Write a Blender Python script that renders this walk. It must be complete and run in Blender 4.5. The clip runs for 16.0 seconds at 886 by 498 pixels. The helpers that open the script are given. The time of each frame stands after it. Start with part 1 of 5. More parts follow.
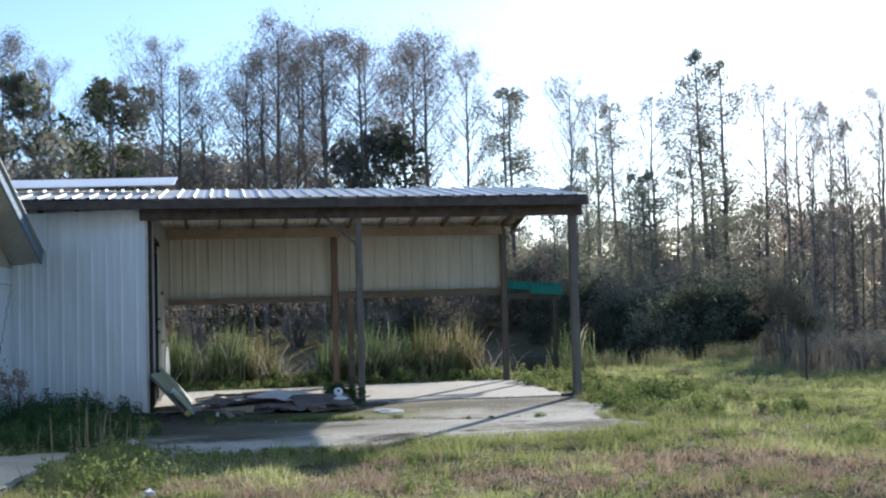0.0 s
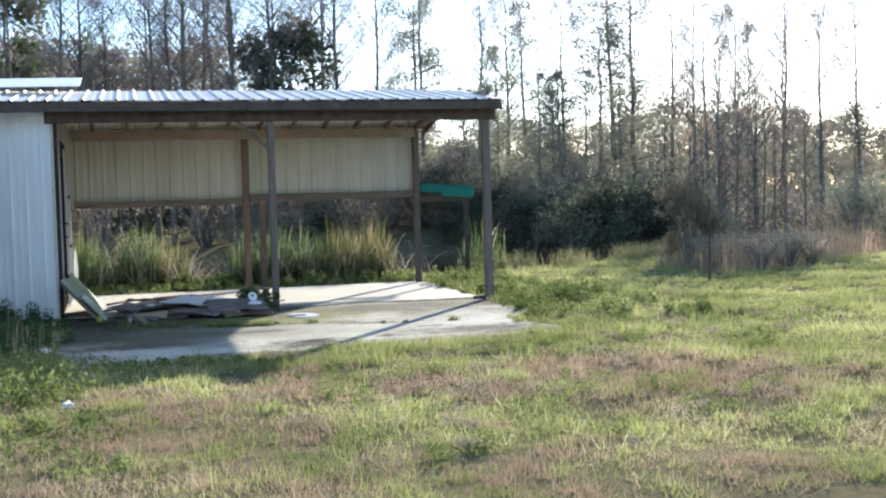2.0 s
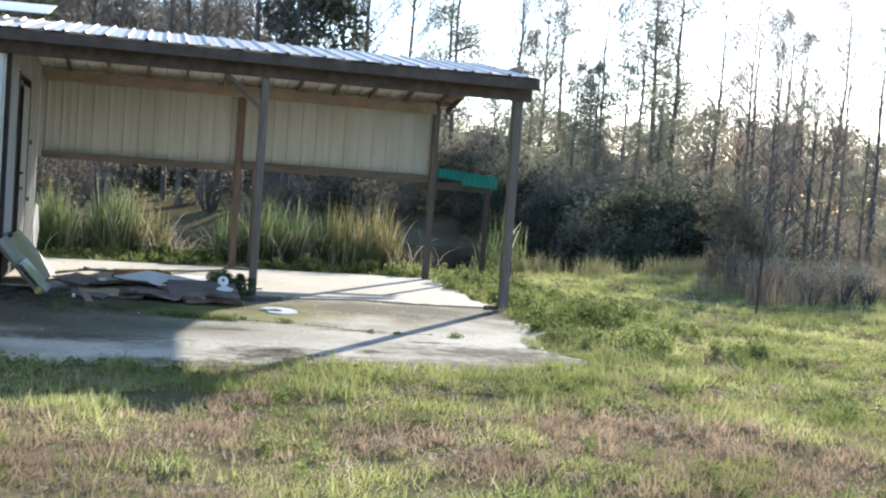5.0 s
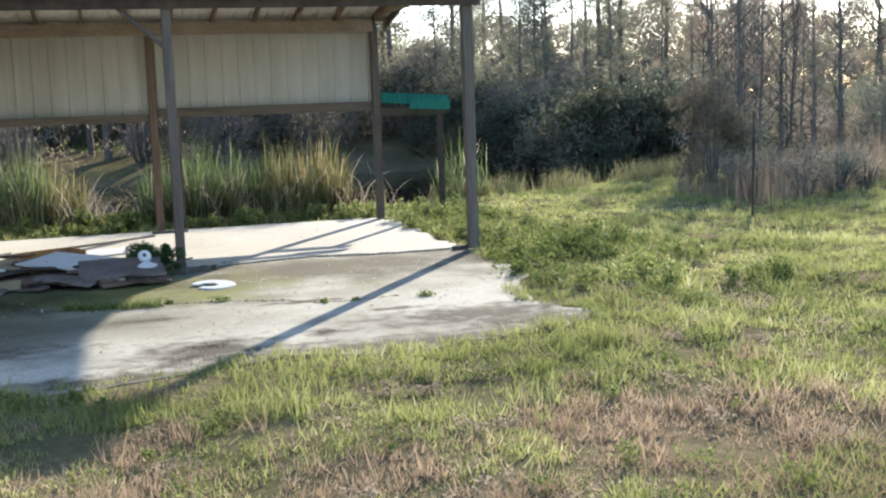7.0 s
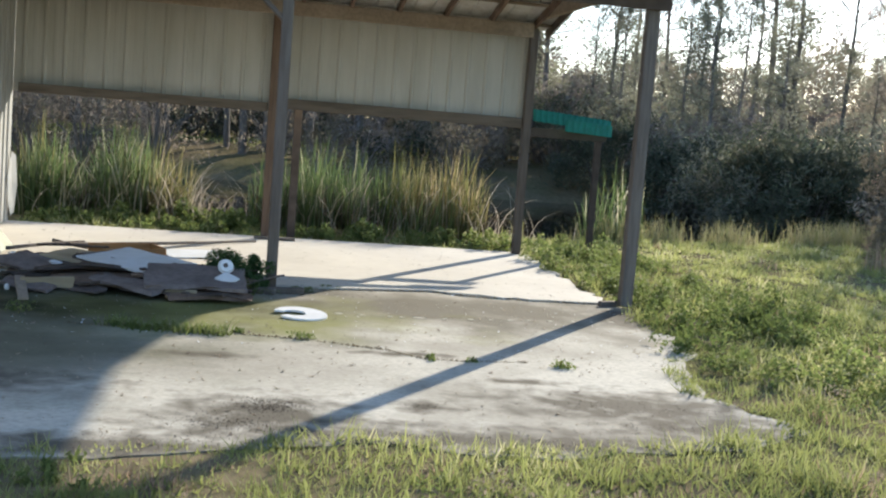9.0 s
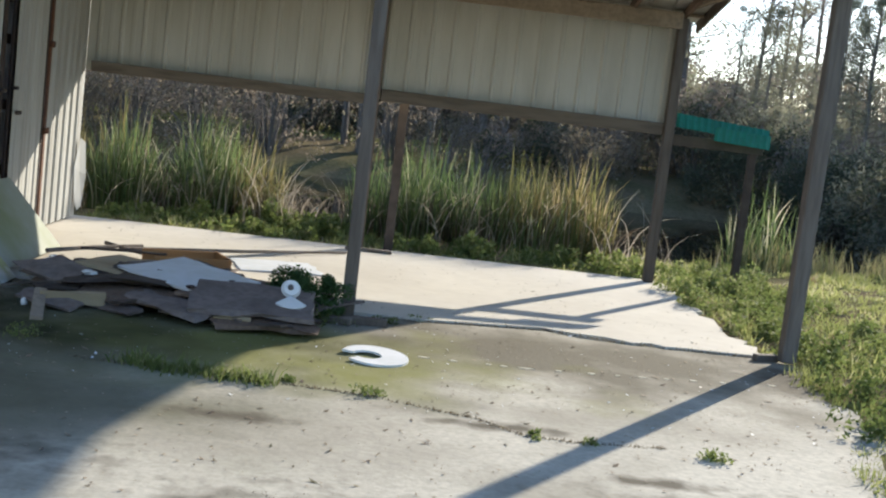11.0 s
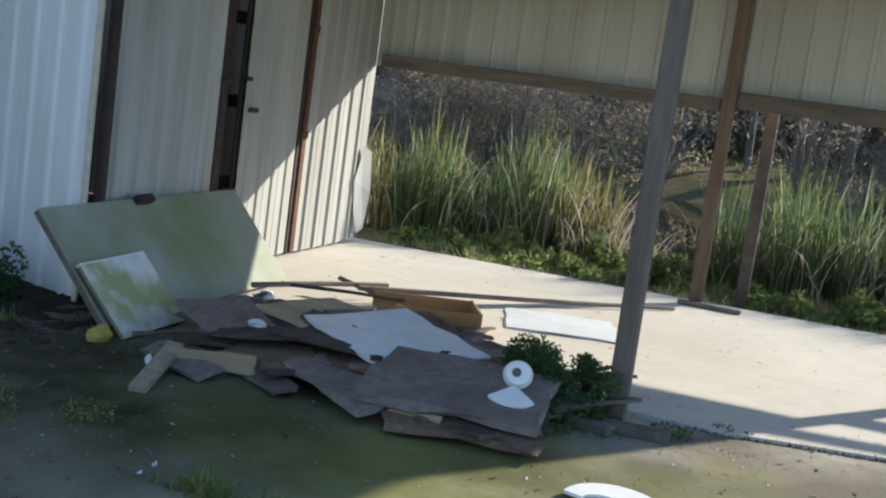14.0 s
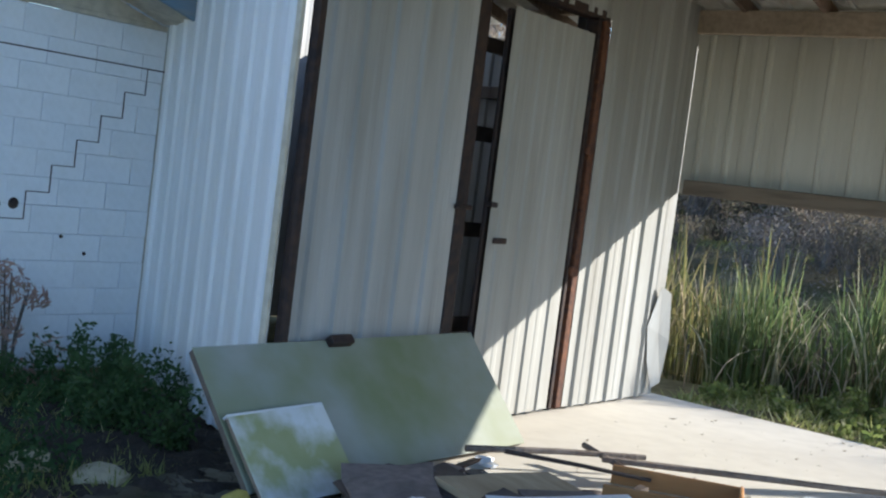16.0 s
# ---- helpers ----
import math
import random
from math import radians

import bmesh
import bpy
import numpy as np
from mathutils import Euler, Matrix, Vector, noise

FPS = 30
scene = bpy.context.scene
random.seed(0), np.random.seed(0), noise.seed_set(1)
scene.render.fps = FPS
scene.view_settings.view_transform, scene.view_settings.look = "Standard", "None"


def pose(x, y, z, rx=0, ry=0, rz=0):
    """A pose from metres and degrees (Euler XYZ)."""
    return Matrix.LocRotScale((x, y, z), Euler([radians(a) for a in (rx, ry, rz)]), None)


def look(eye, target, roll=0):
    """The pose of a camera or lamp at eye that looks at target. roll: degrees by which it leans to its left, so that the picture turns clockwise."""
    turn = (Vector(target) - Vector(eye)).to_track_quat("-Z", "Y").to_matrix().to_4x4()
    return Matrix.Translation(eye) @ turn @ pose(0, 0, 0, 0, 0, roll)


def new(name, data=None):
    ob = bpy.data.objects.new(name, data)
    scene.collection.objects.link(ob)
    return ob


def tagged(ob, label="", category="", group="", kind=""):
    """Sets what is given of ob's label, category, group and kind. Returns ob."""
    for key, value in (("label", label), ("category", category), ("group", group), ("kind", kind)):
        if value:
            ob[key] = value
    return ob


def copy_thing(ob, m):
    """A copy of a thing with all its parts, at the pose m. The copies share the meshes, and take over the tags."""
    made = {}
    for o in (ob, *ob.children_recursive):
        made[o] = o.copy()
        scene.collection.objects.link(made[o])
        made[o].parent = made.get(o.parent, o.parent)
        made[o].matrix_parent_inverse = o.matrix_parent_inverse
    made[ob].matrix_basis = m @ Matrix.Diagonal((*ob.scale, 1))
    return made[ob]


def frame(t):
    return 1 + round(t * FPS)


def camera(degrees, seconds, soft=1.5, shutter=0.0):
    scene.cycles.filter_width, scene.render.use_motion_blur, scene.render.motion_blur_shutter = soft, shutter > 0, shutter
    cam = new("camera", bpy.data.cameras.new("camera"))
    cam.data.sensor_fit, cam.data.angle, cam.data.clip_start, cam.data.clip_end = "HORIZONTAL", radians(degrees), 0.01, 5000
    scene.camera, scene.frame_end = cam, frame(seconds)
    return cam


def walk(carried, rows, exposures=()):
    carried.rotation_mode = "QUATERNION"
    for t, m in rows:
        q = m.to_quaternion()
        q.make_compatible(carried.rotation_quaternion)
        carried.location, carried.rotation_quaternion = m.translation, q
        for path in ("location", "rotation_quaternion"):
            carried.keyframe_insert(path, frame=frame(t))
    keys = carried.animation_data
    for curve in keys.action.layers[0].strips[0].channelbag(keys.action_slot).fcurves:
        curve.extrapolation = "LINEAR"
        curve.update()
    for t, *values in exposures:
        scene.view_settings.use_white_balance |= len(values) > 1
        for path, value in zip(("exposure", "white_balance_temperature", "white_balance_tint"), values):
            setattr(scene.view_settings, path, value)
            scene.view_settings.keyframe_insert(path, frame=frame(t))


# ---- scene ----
# ---------------------------------------------------------------- camera
cam = camera(42.14, 16.0, soft=2.2)
# seconds, eye, heading to the right of +y, tilt up, lean
PATH = [
    (0, 1.168, -17.033, 1.412, 10.51, 2.84, -1.57),
    (0.5, 1.193, -17.000, 1.454, 11.14, -0.58, -0.78),
    (1, 1.130, -17.033, 1.488, 12.17, -1.64, -0.49),
    (1.5, 1.076, -17.086, 1.517, 13.67, -2.41, 0.41),
    (2, 1.067, -17.075, 1.540, 14.97, -2.47, -1.61),
    (2.5, 1.257, -16.804, 1.526, 13.19, -3.30, -1.28),
    (3, 1.418, -16.376, 1.516, 12.04, -3.73, 0.27),
    (3.5, 1.501, -15.943, 1.486, 12.90, -2.23, 0.50),
    (3.7, 1.528, -15.765, 1.485, 12.98, -2.24, 0.12),
    (5.8, 2.066, -13.792, 1.696, 14.64, -5.32, 6.50),
    (6, 2.107, -13.579, 1.704, 14.70, -5.86, 6.09),
    (6.5, 2.167, -13.095, 1.692, 15.69, -6.45, -0.14),
    (7, 2.318, -12.587, 1.705, 16.27, -7.37, -2.04),
    (7.5, 2.425, -12.054, 1.714, 17.54, -7.21, 3.47),
    (8, 2.521, -11.471, 1.659, 15.55, -6.33, 1.74),
    (8.5, 2.721, -10.845, 1.589, 11.46, -6.11, 3.00),
    (9, 2.817, -10.291, 1.566, 9.75, -6.17, 4.61),
    (9.5, 2.911, -9.786, 1.539, 7.85, -6.58, 2.14),
    (10, 3.002, -9.290, 1.530, 5.49, -6.70, 4.10),
    (10.2, 3.021, -9.094, 1.503, 4.97, -6.76, 5.53),
    (12.3, 3.486, -7.207, 1.575, 2.86, -6.18, 6.92),
    (12.5, 3.522, -7.035, 1.567, 1.17, -6.36, 5.73),
    (13, 3.583, -6.441, 1.540, -5.97, -7.08, 7.16),
    (13.5, 3.636, -5.879, 1.481, -11.34, -7.79, 8.83),
    (14, 3.754, -5.446, 1.453, -17.16, -7.96, 7.81),
    (14.5, 3.814, -4.989, 1.432, -24.41, -7.94, 8.37),
    (15, 3.792, -4.506, 1.427, -30.09, -6.82, 8.65),
    (15.5, 3.830, -4.152, 1.432, -34.73, -3.89, 8.17),
    (16, 3.995, -3.851, 1.455, -38.01, -3.56, 7.19),
]


def stand(x, y, z, heading, tilt, lean):
    a, b = radians(heading), radians(tilt)
    way = Vector((math.sin(a) * math.cos(b), math.cos(a) * math.cos(b), math.sin(b)))
    return look((x, y, z), Vector((x, y, z)) + way, lean)


walk(cam, [(row[0], stand(*row[1:])) for row in PATH], exposures=[(0.0, 0.62, 6050, 10), (0.5, 0.95, 6150, 9), (1.5, 1.2, 6300, 9), (3.5, 1.22, 6350, 9), (7.0, 1.26, 6600, 9), (10.0, 1.02, 6700, 9), (12.5, 0.99, 6700, 9), (14.5, 1.09, 6400, 9), (16.0, 1.22, 6150, 10)])

# ---------------------------------------------------------------- light
SUN_AZ, SUN_EL = math.atan2(0.572, 0.820), radians(22.0)   # azimuth to the right of +y
world = bpy.data.worlds.new("sky")
scene.world = world
world.use_nodes = True
wn = world.node_tree.nodes
sky = wn.new("ShaderNodeTexSky")
sky.sky_type, sky.sun_disc = "NISHITA", False
sky.sun_elevation, sky.sun_rotation = SUN_EL, SUN_AZ
sky.air_density, sky.dust_density, sky.ozone_density = 0.9, 0.35, 3.0
wn["Background"].inputs["Strength"].default_value = 0.15
world.node_tree.links.new(sky.outputs[0], wn["Background"].inputs["Color"])
sun_data = bpy.data.lights.new("sun", "SUN")
sun_data.energy, sun_data.angle, sun_data.color = 4.6, radians(0.6), (1.0, 0.93, 0.82)
sun = new("sun", sun_data)
toward = Vector((math.sin(SUN_AZ) * math.cos(SUN_EL), math.cos(SUN_AZ) * math.cos(SUN_EL), math.sin(SUN_EL)))
sun.matrix_world = look(toward * 60, (0, 0, 0))


# ---------------------------------------------------------------- materials
def nodes_of(name):
    m = bpy.data.materials.new(name)
    m.use_nodes = True
    return m, m.node_tree.nodes, m.node_tree.links, m.node_tree.nodes["Principled BSDF"]


def mixed(nodes, links, fac, a, b):
    mix = nodes.new("ShaderNodeMix")
    mix.data_type = "RGBA"
    if isinstance(fac, (int, float)):
        mix.inputs[0].default_value = fac
    else:
        links.new(fac, mix.inputs[0])
    for slot, v in ((6, a), (7, b)):
        if isinstance(v, tuple):
            mix.inputs[slot].default_value = (*v, 1)
        else:
            links.new(v, mix.inputs[slot])
    return mix.outputs[2]


def grain(nodes, links, scale, detail=5.0, stretch=(1, 1, 1), lo=0.35, hi=0.65, coords="Object"):
    tc, mp = nodes.new("ShaderNodeTexCoord"), nodes.new("ShaderNodeMapping")
    mp.inputs["Scale"].default_value = stretch
    links.new(tc.outputs[coords], mp.inputs[0])
    n, r = nodes.new("ShaderNodeTexNoise"), nodes.new("ShaderNodeMapRange")
    n.inputs["Scale"].default_value, n.inputs["Detail"].default_value = scale, detail
    links.new(mp.outputs[0], n.inputs["Vector"])
    links.new(n.outputs["Fac"], r.inputs["Value"])
    r.inputs["From Min"].default_value, r.inputs["From Max"].default_value = lo, hi
    return r.outputs[0]


def surface(name, base, second, third=None, coarse=1.2, fine=18.0, stretch=(1, 1, 1), rough=0.8, metal=0.0, bump=0.3,
            spread=0.5, amount=0.5, gap=0.01, random_tint=0.0, shine=0.2):
    """Base colour broken up by coarse stains of a second colour and fine grain of a third."""
    m, nodes, links, bsdf = nodes_of(name)
    col = mixed(nodes, links, grain(nodes, links, coarse, 4, stretch, 0.5 - spread / 4, 0.5 + spread / 3), base, second)
    fine_fac = grain(nodes, links, fine, 6, stretch, 0.4, 0.7)
    scaled = nodes.new("ShaderNodeMath")
    scaled.operation, scaled.inputs[1].default_value = "MULTIPLY", amount
    links.new(fine_fac, scaled.inputs[0])
    col = mixed(nodes, links, scaled.outputs[0], col, third or tuple(c * 0.55 for c in base))
    if random_tint:
        info, hsv, rng = nodes.new("ShaderNodeObjectInfo"), nodes.new("ShaderNodeHueSaturation"), nodes.new("ShaderNodeMapRange")
        rng.inputs["To Min"].default_value, rng.inputs["To Max"].default_value = 1 - random_tint, 1 + random_tint
        links.new(info.outputs["Random"], rng.inputs["Value"])
        links.new(rng.outputs[0], hsv.inputs["Value"])
        links.new(col, hsv.inputs["Color"])
        col = hsv.outputs[0]
    links.new(col, bsdf.inputs["Base Color"])
    bsdf.inputs["Roughness"].default_value, bsdf.inputs["Metallic"].default_value = rough, metal
    bsdf.inputs["Specular IOR Level"].default_value = shine
    if bump:
        b = nodes.new("ShaderNodeBump")
        b.inputs["Strength"].default_value, b.inputs["Distance"].default_value = bump, gap
        links.new(fine_fac, b.inputs["Height"])
        links.new(b.outputs[0], bsdf.inputs["Normal"])
    return m


def foliage(name, a, b, dry=None, rough=0.7, see=0.35):
    """Leaves: two greens varied leaf by leaf, a share of dry ones, light passing through."""
    m, nodes, links, bsdf = nodes_of(name)
    geo = nodes.new("ShaderNodeNewGeometry")
    ramp = nodes.new("ShaderNodeValToRGB")
    links.new(geo.outputs["Random Per Island"], ramp.inputs[0])
    ramp.color_ramp.elements[0].color, ramp.color_ramp.elements[1].color = (*a, 1), (*b, 1)
    ramp.color_ramp.elements[1].position = 0.75
    if dry:
        e = ramp.color_ramp.elements.new(0.9)
        e.color = (*dry, 1)
    col = mixed(nodes, links, grain(nodes, links, 0.45, 3), ramp.outputs[0], tuple(c * 0.75 for c in a))
    links.new(col, bsdf.inputs["Base Color"])
    bsdf.inputs["Roughness"].default_value = rough
    bsdf.inputs["Specular IOR Level"].default_value = 0.25
    out = nodes["Material Output"]
    tr, mix = nodes.new("ShaderNodeBsdfTranslucent"), nodes.new("ShaderNodeMixShader")
    mix.inputs[0].default_value = see
    links.new(col, tr.inputs["Color"])
    links.new(bsdf.outputs[0], mix.inputs[1])
    links.new(tr.outputs[0], mix.inputs[2])
    links.new(mix.outputs[0], out.inputs["Surface"])
    return m


M = {}
M["soil"] = surface("grassy_soil", (0.14, 0.13, 0.068), (0.21, 0.165, 0.105), (0.06, 0.056, 0.03), coarse=0.5, fine=9, bump=0.25, gap=0.03, shine=0.0)
M["floor_concrete"] = surface("smooth_concrete", (0.60, 0.56, 0.48), (0.53, 0.49, 0.42), (0.44, 0.40, 0.34), coarse=0.7, fine=7, bump=0.03, rough=0.85, amount=0.3, shine=0.08)
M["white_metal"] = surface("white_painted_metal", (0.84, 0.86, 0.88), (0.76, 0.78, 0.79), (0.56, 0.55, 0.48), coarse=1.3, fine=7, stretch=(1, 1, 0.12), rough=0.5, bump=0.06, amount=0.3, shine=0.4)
# white sheet darkened for the shaded partition, with weathering streaks of its own
M["shaded_aged_metal"] = surface("shaded_weathered_metal", (0.46, 0.47, 0.465), (0.36, 0.365, 0.35), (0.24, 0.225, 0.19), coarse=1.6, fine=8, stretch=(1, 1, 0.1), rough=0.6, bump=0.06, amount=0.45, shine=0.3)
# darker copy again: painted falloff of light from the door to the back
M["deep_shade_metal"] = surface("deep_shaded_grey_metal", (0.40, 0.40, 0.375), (0.32, 0.315, 0.29), (0.21, 0.195, 0.165), coarse=1.6, fine=8, stretch=(1, 1, 0.1), rough=0.6, bump=0.06, amount=0.45, shine=0.3)
M["cream_metal"] = surface("cream_painted_metal", (0.475, 0.46, 0.405), (0.40, 0.385, 0.33), (0.26, 0.235, 0.18), coarse=1.0, fine=6, stretch=(1, 1, 0.15), rough=0.55, bump=0.05, amount=0.3)
M["roof_metal"] = surface("galvanised_roof", (0.70, 0.69, 0.66), (0.60, 0.58, 0.53), (0.36, 0.28, 0.2), coarse=1.5, fine=10, rough=0.42, metal=0.2, bump=0.06, amount=0.4)
M["old_wood"] = surface("weathered_wood", (0.20, 0.17, 0.145), (0.14, 0.115, 0.095), (0.08, 0.06, 0.05), coarse=3, fine=30, stretch=(1, 1, 0.1), rough=0.85, bump=0.4, random_tint=0.25)
M["brown_wood"] = surface("brown_wood", (0.19, 0.13, 0.095), (0.125, 0.085, 0.062), (0.06, 0.042, 0.032), coarse=3, fine=30, stretch=(1, 1, 0.1), rough=0.8, bump=0.4, random_tint=0.2)
M["rail_wood"] = surface("weathered_rail_wood", (0.175, 0.145, 0.115), (0.11, 0.09, 0.07), (0.05, 0.042, 0.034), coarse=2.2, fine=26, stretch=(0.12, 1, 1), rough=0.88, bump=0.4)
M["dark_wood"] = surface("dark_wood", (0.085, 0.065, 0.055), (0.055, 0.042, 0.036), (0.15, 0.12, 0.10), coarse=3, fine=24, stretch=(0.3, 0.3, 0.3), rough=0.85, bump=0.3, random_tint=0.2)
M["pale_wood"] = surface("pale_lumber", (0.33, 0.265, 0.20), (0.25, 0.20, 0.15), (0.15, 0.115, 0.09), coarse=3, fine=24, rough=0.8, bump=0.2, random_tint=0.15)
M["rust"] = surface("rusted_steel", (0.12, 0.055, 0.035), (0.06, 0.035, 0.03), (0.22, 0.09, 0.04), coarse=4, fine=25, rough=0.75, bump=0.3)
M["dark_steel"] = surface("dark_steel", (0.025, 0.022, 0.025), (0.05, 0.035, 0.03), (0.09, 0.05, 0.035), coarse=4, fine=20, rough=0.6, bump=0.2)
M["block_paint"] = surface("painted_block", (0.85, 0.87, 0.89), (0.80, 0.825, 0.85), (0.66, 0.68, 0.68), coarse=1.5, fine=26, rough=0.8, bump=0.2, random_tint=0.015, amount=0.25)
M["mortar"] = surface("painted_mortar", (0.83, 0.85, 0.87), (0.79, 0.81, 0.83), (0.68, 0.7, 0.7), coarse=3, fine=26, rough=0.9)
M["fascia_blue"] = surface("faded_blue_paint", (0.16, 0.25, 0.34), (0.24, 0.30, 0.36), (0.3, 0.3, 0.28), coarse=3, fine=20, stretch=(1, 0.2, 1), rough=0.6)
M["soffit"] = surface("cream_soffit", (0.62, 0.57, 0.47), (0.54, 0.49, 0.40), coarse=2, fine=16, rough=0.7)
M["green_plastic"] = surface("green_plastic", (0.015, 0.20, 0.145), (0.02, 0.165, 0.12), (0.02, 0.11, 0.08), coarse=3, fine=20, rough=0.45, bump=0.05)
M["bark"] = surface("grey_bark", (0.21, 0.185, 0.165), (0.14, 0.125, 0.11), (0.08, 0.07, 0.062), coarse=2, fine=14, stretch=(1, 1, 0.2), rough=0.95, bump=0.6, gap=0.03, random_tint=0.3)
M["leaf_dark"] = foliage("dark_leaves", (0.085, 0.10, 0.07), (0.13, 0.15, 0.09), (0.19, 0.18, 0.12), see=0.45)
M["leaf_green"] = foliage("green_leaves", (0.06, 0.11, 0.035), (0.11, 0.16, 0.05), (0.17, 0.15, 0.06))
M["leaf_weed"] = foliage("weed_leaves", (0.15, 0.20, 0.06), (0.27, 0.31, 0.10), (0.44, 0.42, 0.22), see=0.5)
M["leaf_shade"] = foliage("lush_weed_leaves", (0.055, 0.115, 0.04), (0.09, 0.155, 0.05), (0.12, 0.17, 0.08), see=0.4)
M["leaf_dry"] = foliage("dry_leaves", (0.32, 0.26, 0.205), (0.42, 0.35, 0.27), (0.34, 0.31, 0.21), see=0.55)
M["leaf_red"] = foliage("reddish_leaves", (0.48, 0.30, 0.25), (0.54, 0.38, 0.30), (0.40, 0.34, 0.25), see=0.6)
M["leaf_grey"] = foliage("grey_green_leaves", (0.25, 0.25, 0.19), (0.34, 0.335, 0.25), (0.27, 0.29, 0.17), see=0.55)
M["twig"] = foliage("fine_twigs", (0.25, 0.215, 0.195), (0.33, 0.285, 0.255), (0.29, 0.27, 0.2), see=0.4)
M["grass"] = foliage("grass_blades", (0.30, 0.335, 0.115), (0.52, 0.52, 0.20), (0.74, 0.67, 0.44), see=0.5)
M["dry_grass"] = foliage("dry_grass_blades", (0.42, 0.30, 0.21), (0.58, 0.46, 0.32), (0.28, 0.19, 0.13), see=0.45)
M["pale_grass"] = foliage("pale_tall_grass", (0.33, 0.31, 0.15), (0.44, 0.38, 0.22), (0.25, 0.28, 0.09), see=0.4)
M["reed"] = foliage("reed_blades", (0.08, 0.13, 0.05), (0.22, 0.27, 0.11), (0.62, 0.56, 0.42), see=0.6)
M["reed_brown"] = foliage("brown_reed_blades", (0.11, 0.14, 0.05), (0.26, 0.20, 0.09), (0.50, 0.40, 0.27), see=0.6)
M["dead_blade"] = foliage("dead_reed_blades", (0.40, 0.34, 0.27), (0.62, 0.56, 0.47), (0.30, 0.22, 0.16), see=0.45)
M["litter"] = foliage("brown_litter", (0.09, 0.07, 0.05), (0.17, 0.13, 0.095), (0.27, 0.21, 0.15), see=0.15)
M["leaf_mound"] = foliage("dead_vine_leaves", (0.19, 0.16, 0.115), (0.27, 0.225, 0.16), (0.22, 0.21, 0.13), see=0.5)
M["mouldy"] = surface("mouldy_panel", (0.33, 0.345, 0.31), (0.215, 0.24, 0.13), (0.25, 0.265, 0.18), coarse=1.6, fine=7, rough=0.7, bump=0.06, amount=0.3)
M["white_board"] = surface("white_laminate", (0.74, 0.76, 0.78), (0.66, 0.68, 0.68), (0.5, 0.5, 0.42), coarse=2, fine=9, rough=0.4, bump=0.04, amount=0.25)
M["mossy_white"] = surface("mossy_white_board", (0.68, 0.70, 0.70), (0.33, 0.35, 0.17), (0.45, 0.45, 0.33), coarse=3.3, fine=10, rough=0.6, bump=0.06, spread=0.25, amount=0.25)
M["grey_board"] = surface("grey_brown_board", (0.205, 0.168, 0.152), (0.145, 0.117, 0.105), (0.085, 0.067, 0.057), coarse=2.5, fine=20, rough=0.75, bump=0.12, random_tint=0.3)
M["tan_board"] = surface("tan_plywood", (0.46, 0.37, 0.25), (0.36, 0.28, 0.18), (0.24, 0.18, 0.11), coarse=2.5, fine=20, stretch=(0.2, 1, 1), rough=0.7, bump=0.08, random_tint=0.2)
M["orange_wood"] = surface("varnished_wood", (0.50, 0.26, 0.10), (0.36, 0.17, 0.07), coarse=3, fine=18, stretch=(0.2, 1, 1), rough=0.5, bump=0.05)
M["porcelain"] = surface("white_plastic", (0.80, 0.80, 0.80), (0.72, 0.73, 0.72), (0.6, 0.6, 0.55), coarse=4, fine=14, rough=0.3, bump=0.02, amount=0.2)
M["stone"] = surface("pale_stone", (0.42, 0.37, 0.25), (0.32, 0.29, 0.19), coarse=4, fine=20, rough=0.9, bump=0.4)
M["foam"] = surface("yellow_foam", (0.46, 0.38, 0.10), (0.34, 0.28, 0.08), coarse=6, fine=30, rough=0.9)
M["pale_mark"] = surface("worn_pale_paint", (0.62, 0.58, 0.45), (0.46, 0.42, 0.32), coarse=9, fine=60, rough=0.85, bump=0.1)
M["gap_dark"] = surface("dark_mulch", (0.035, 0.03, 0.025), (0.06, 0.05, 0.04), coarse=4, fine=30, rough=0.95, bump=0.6)


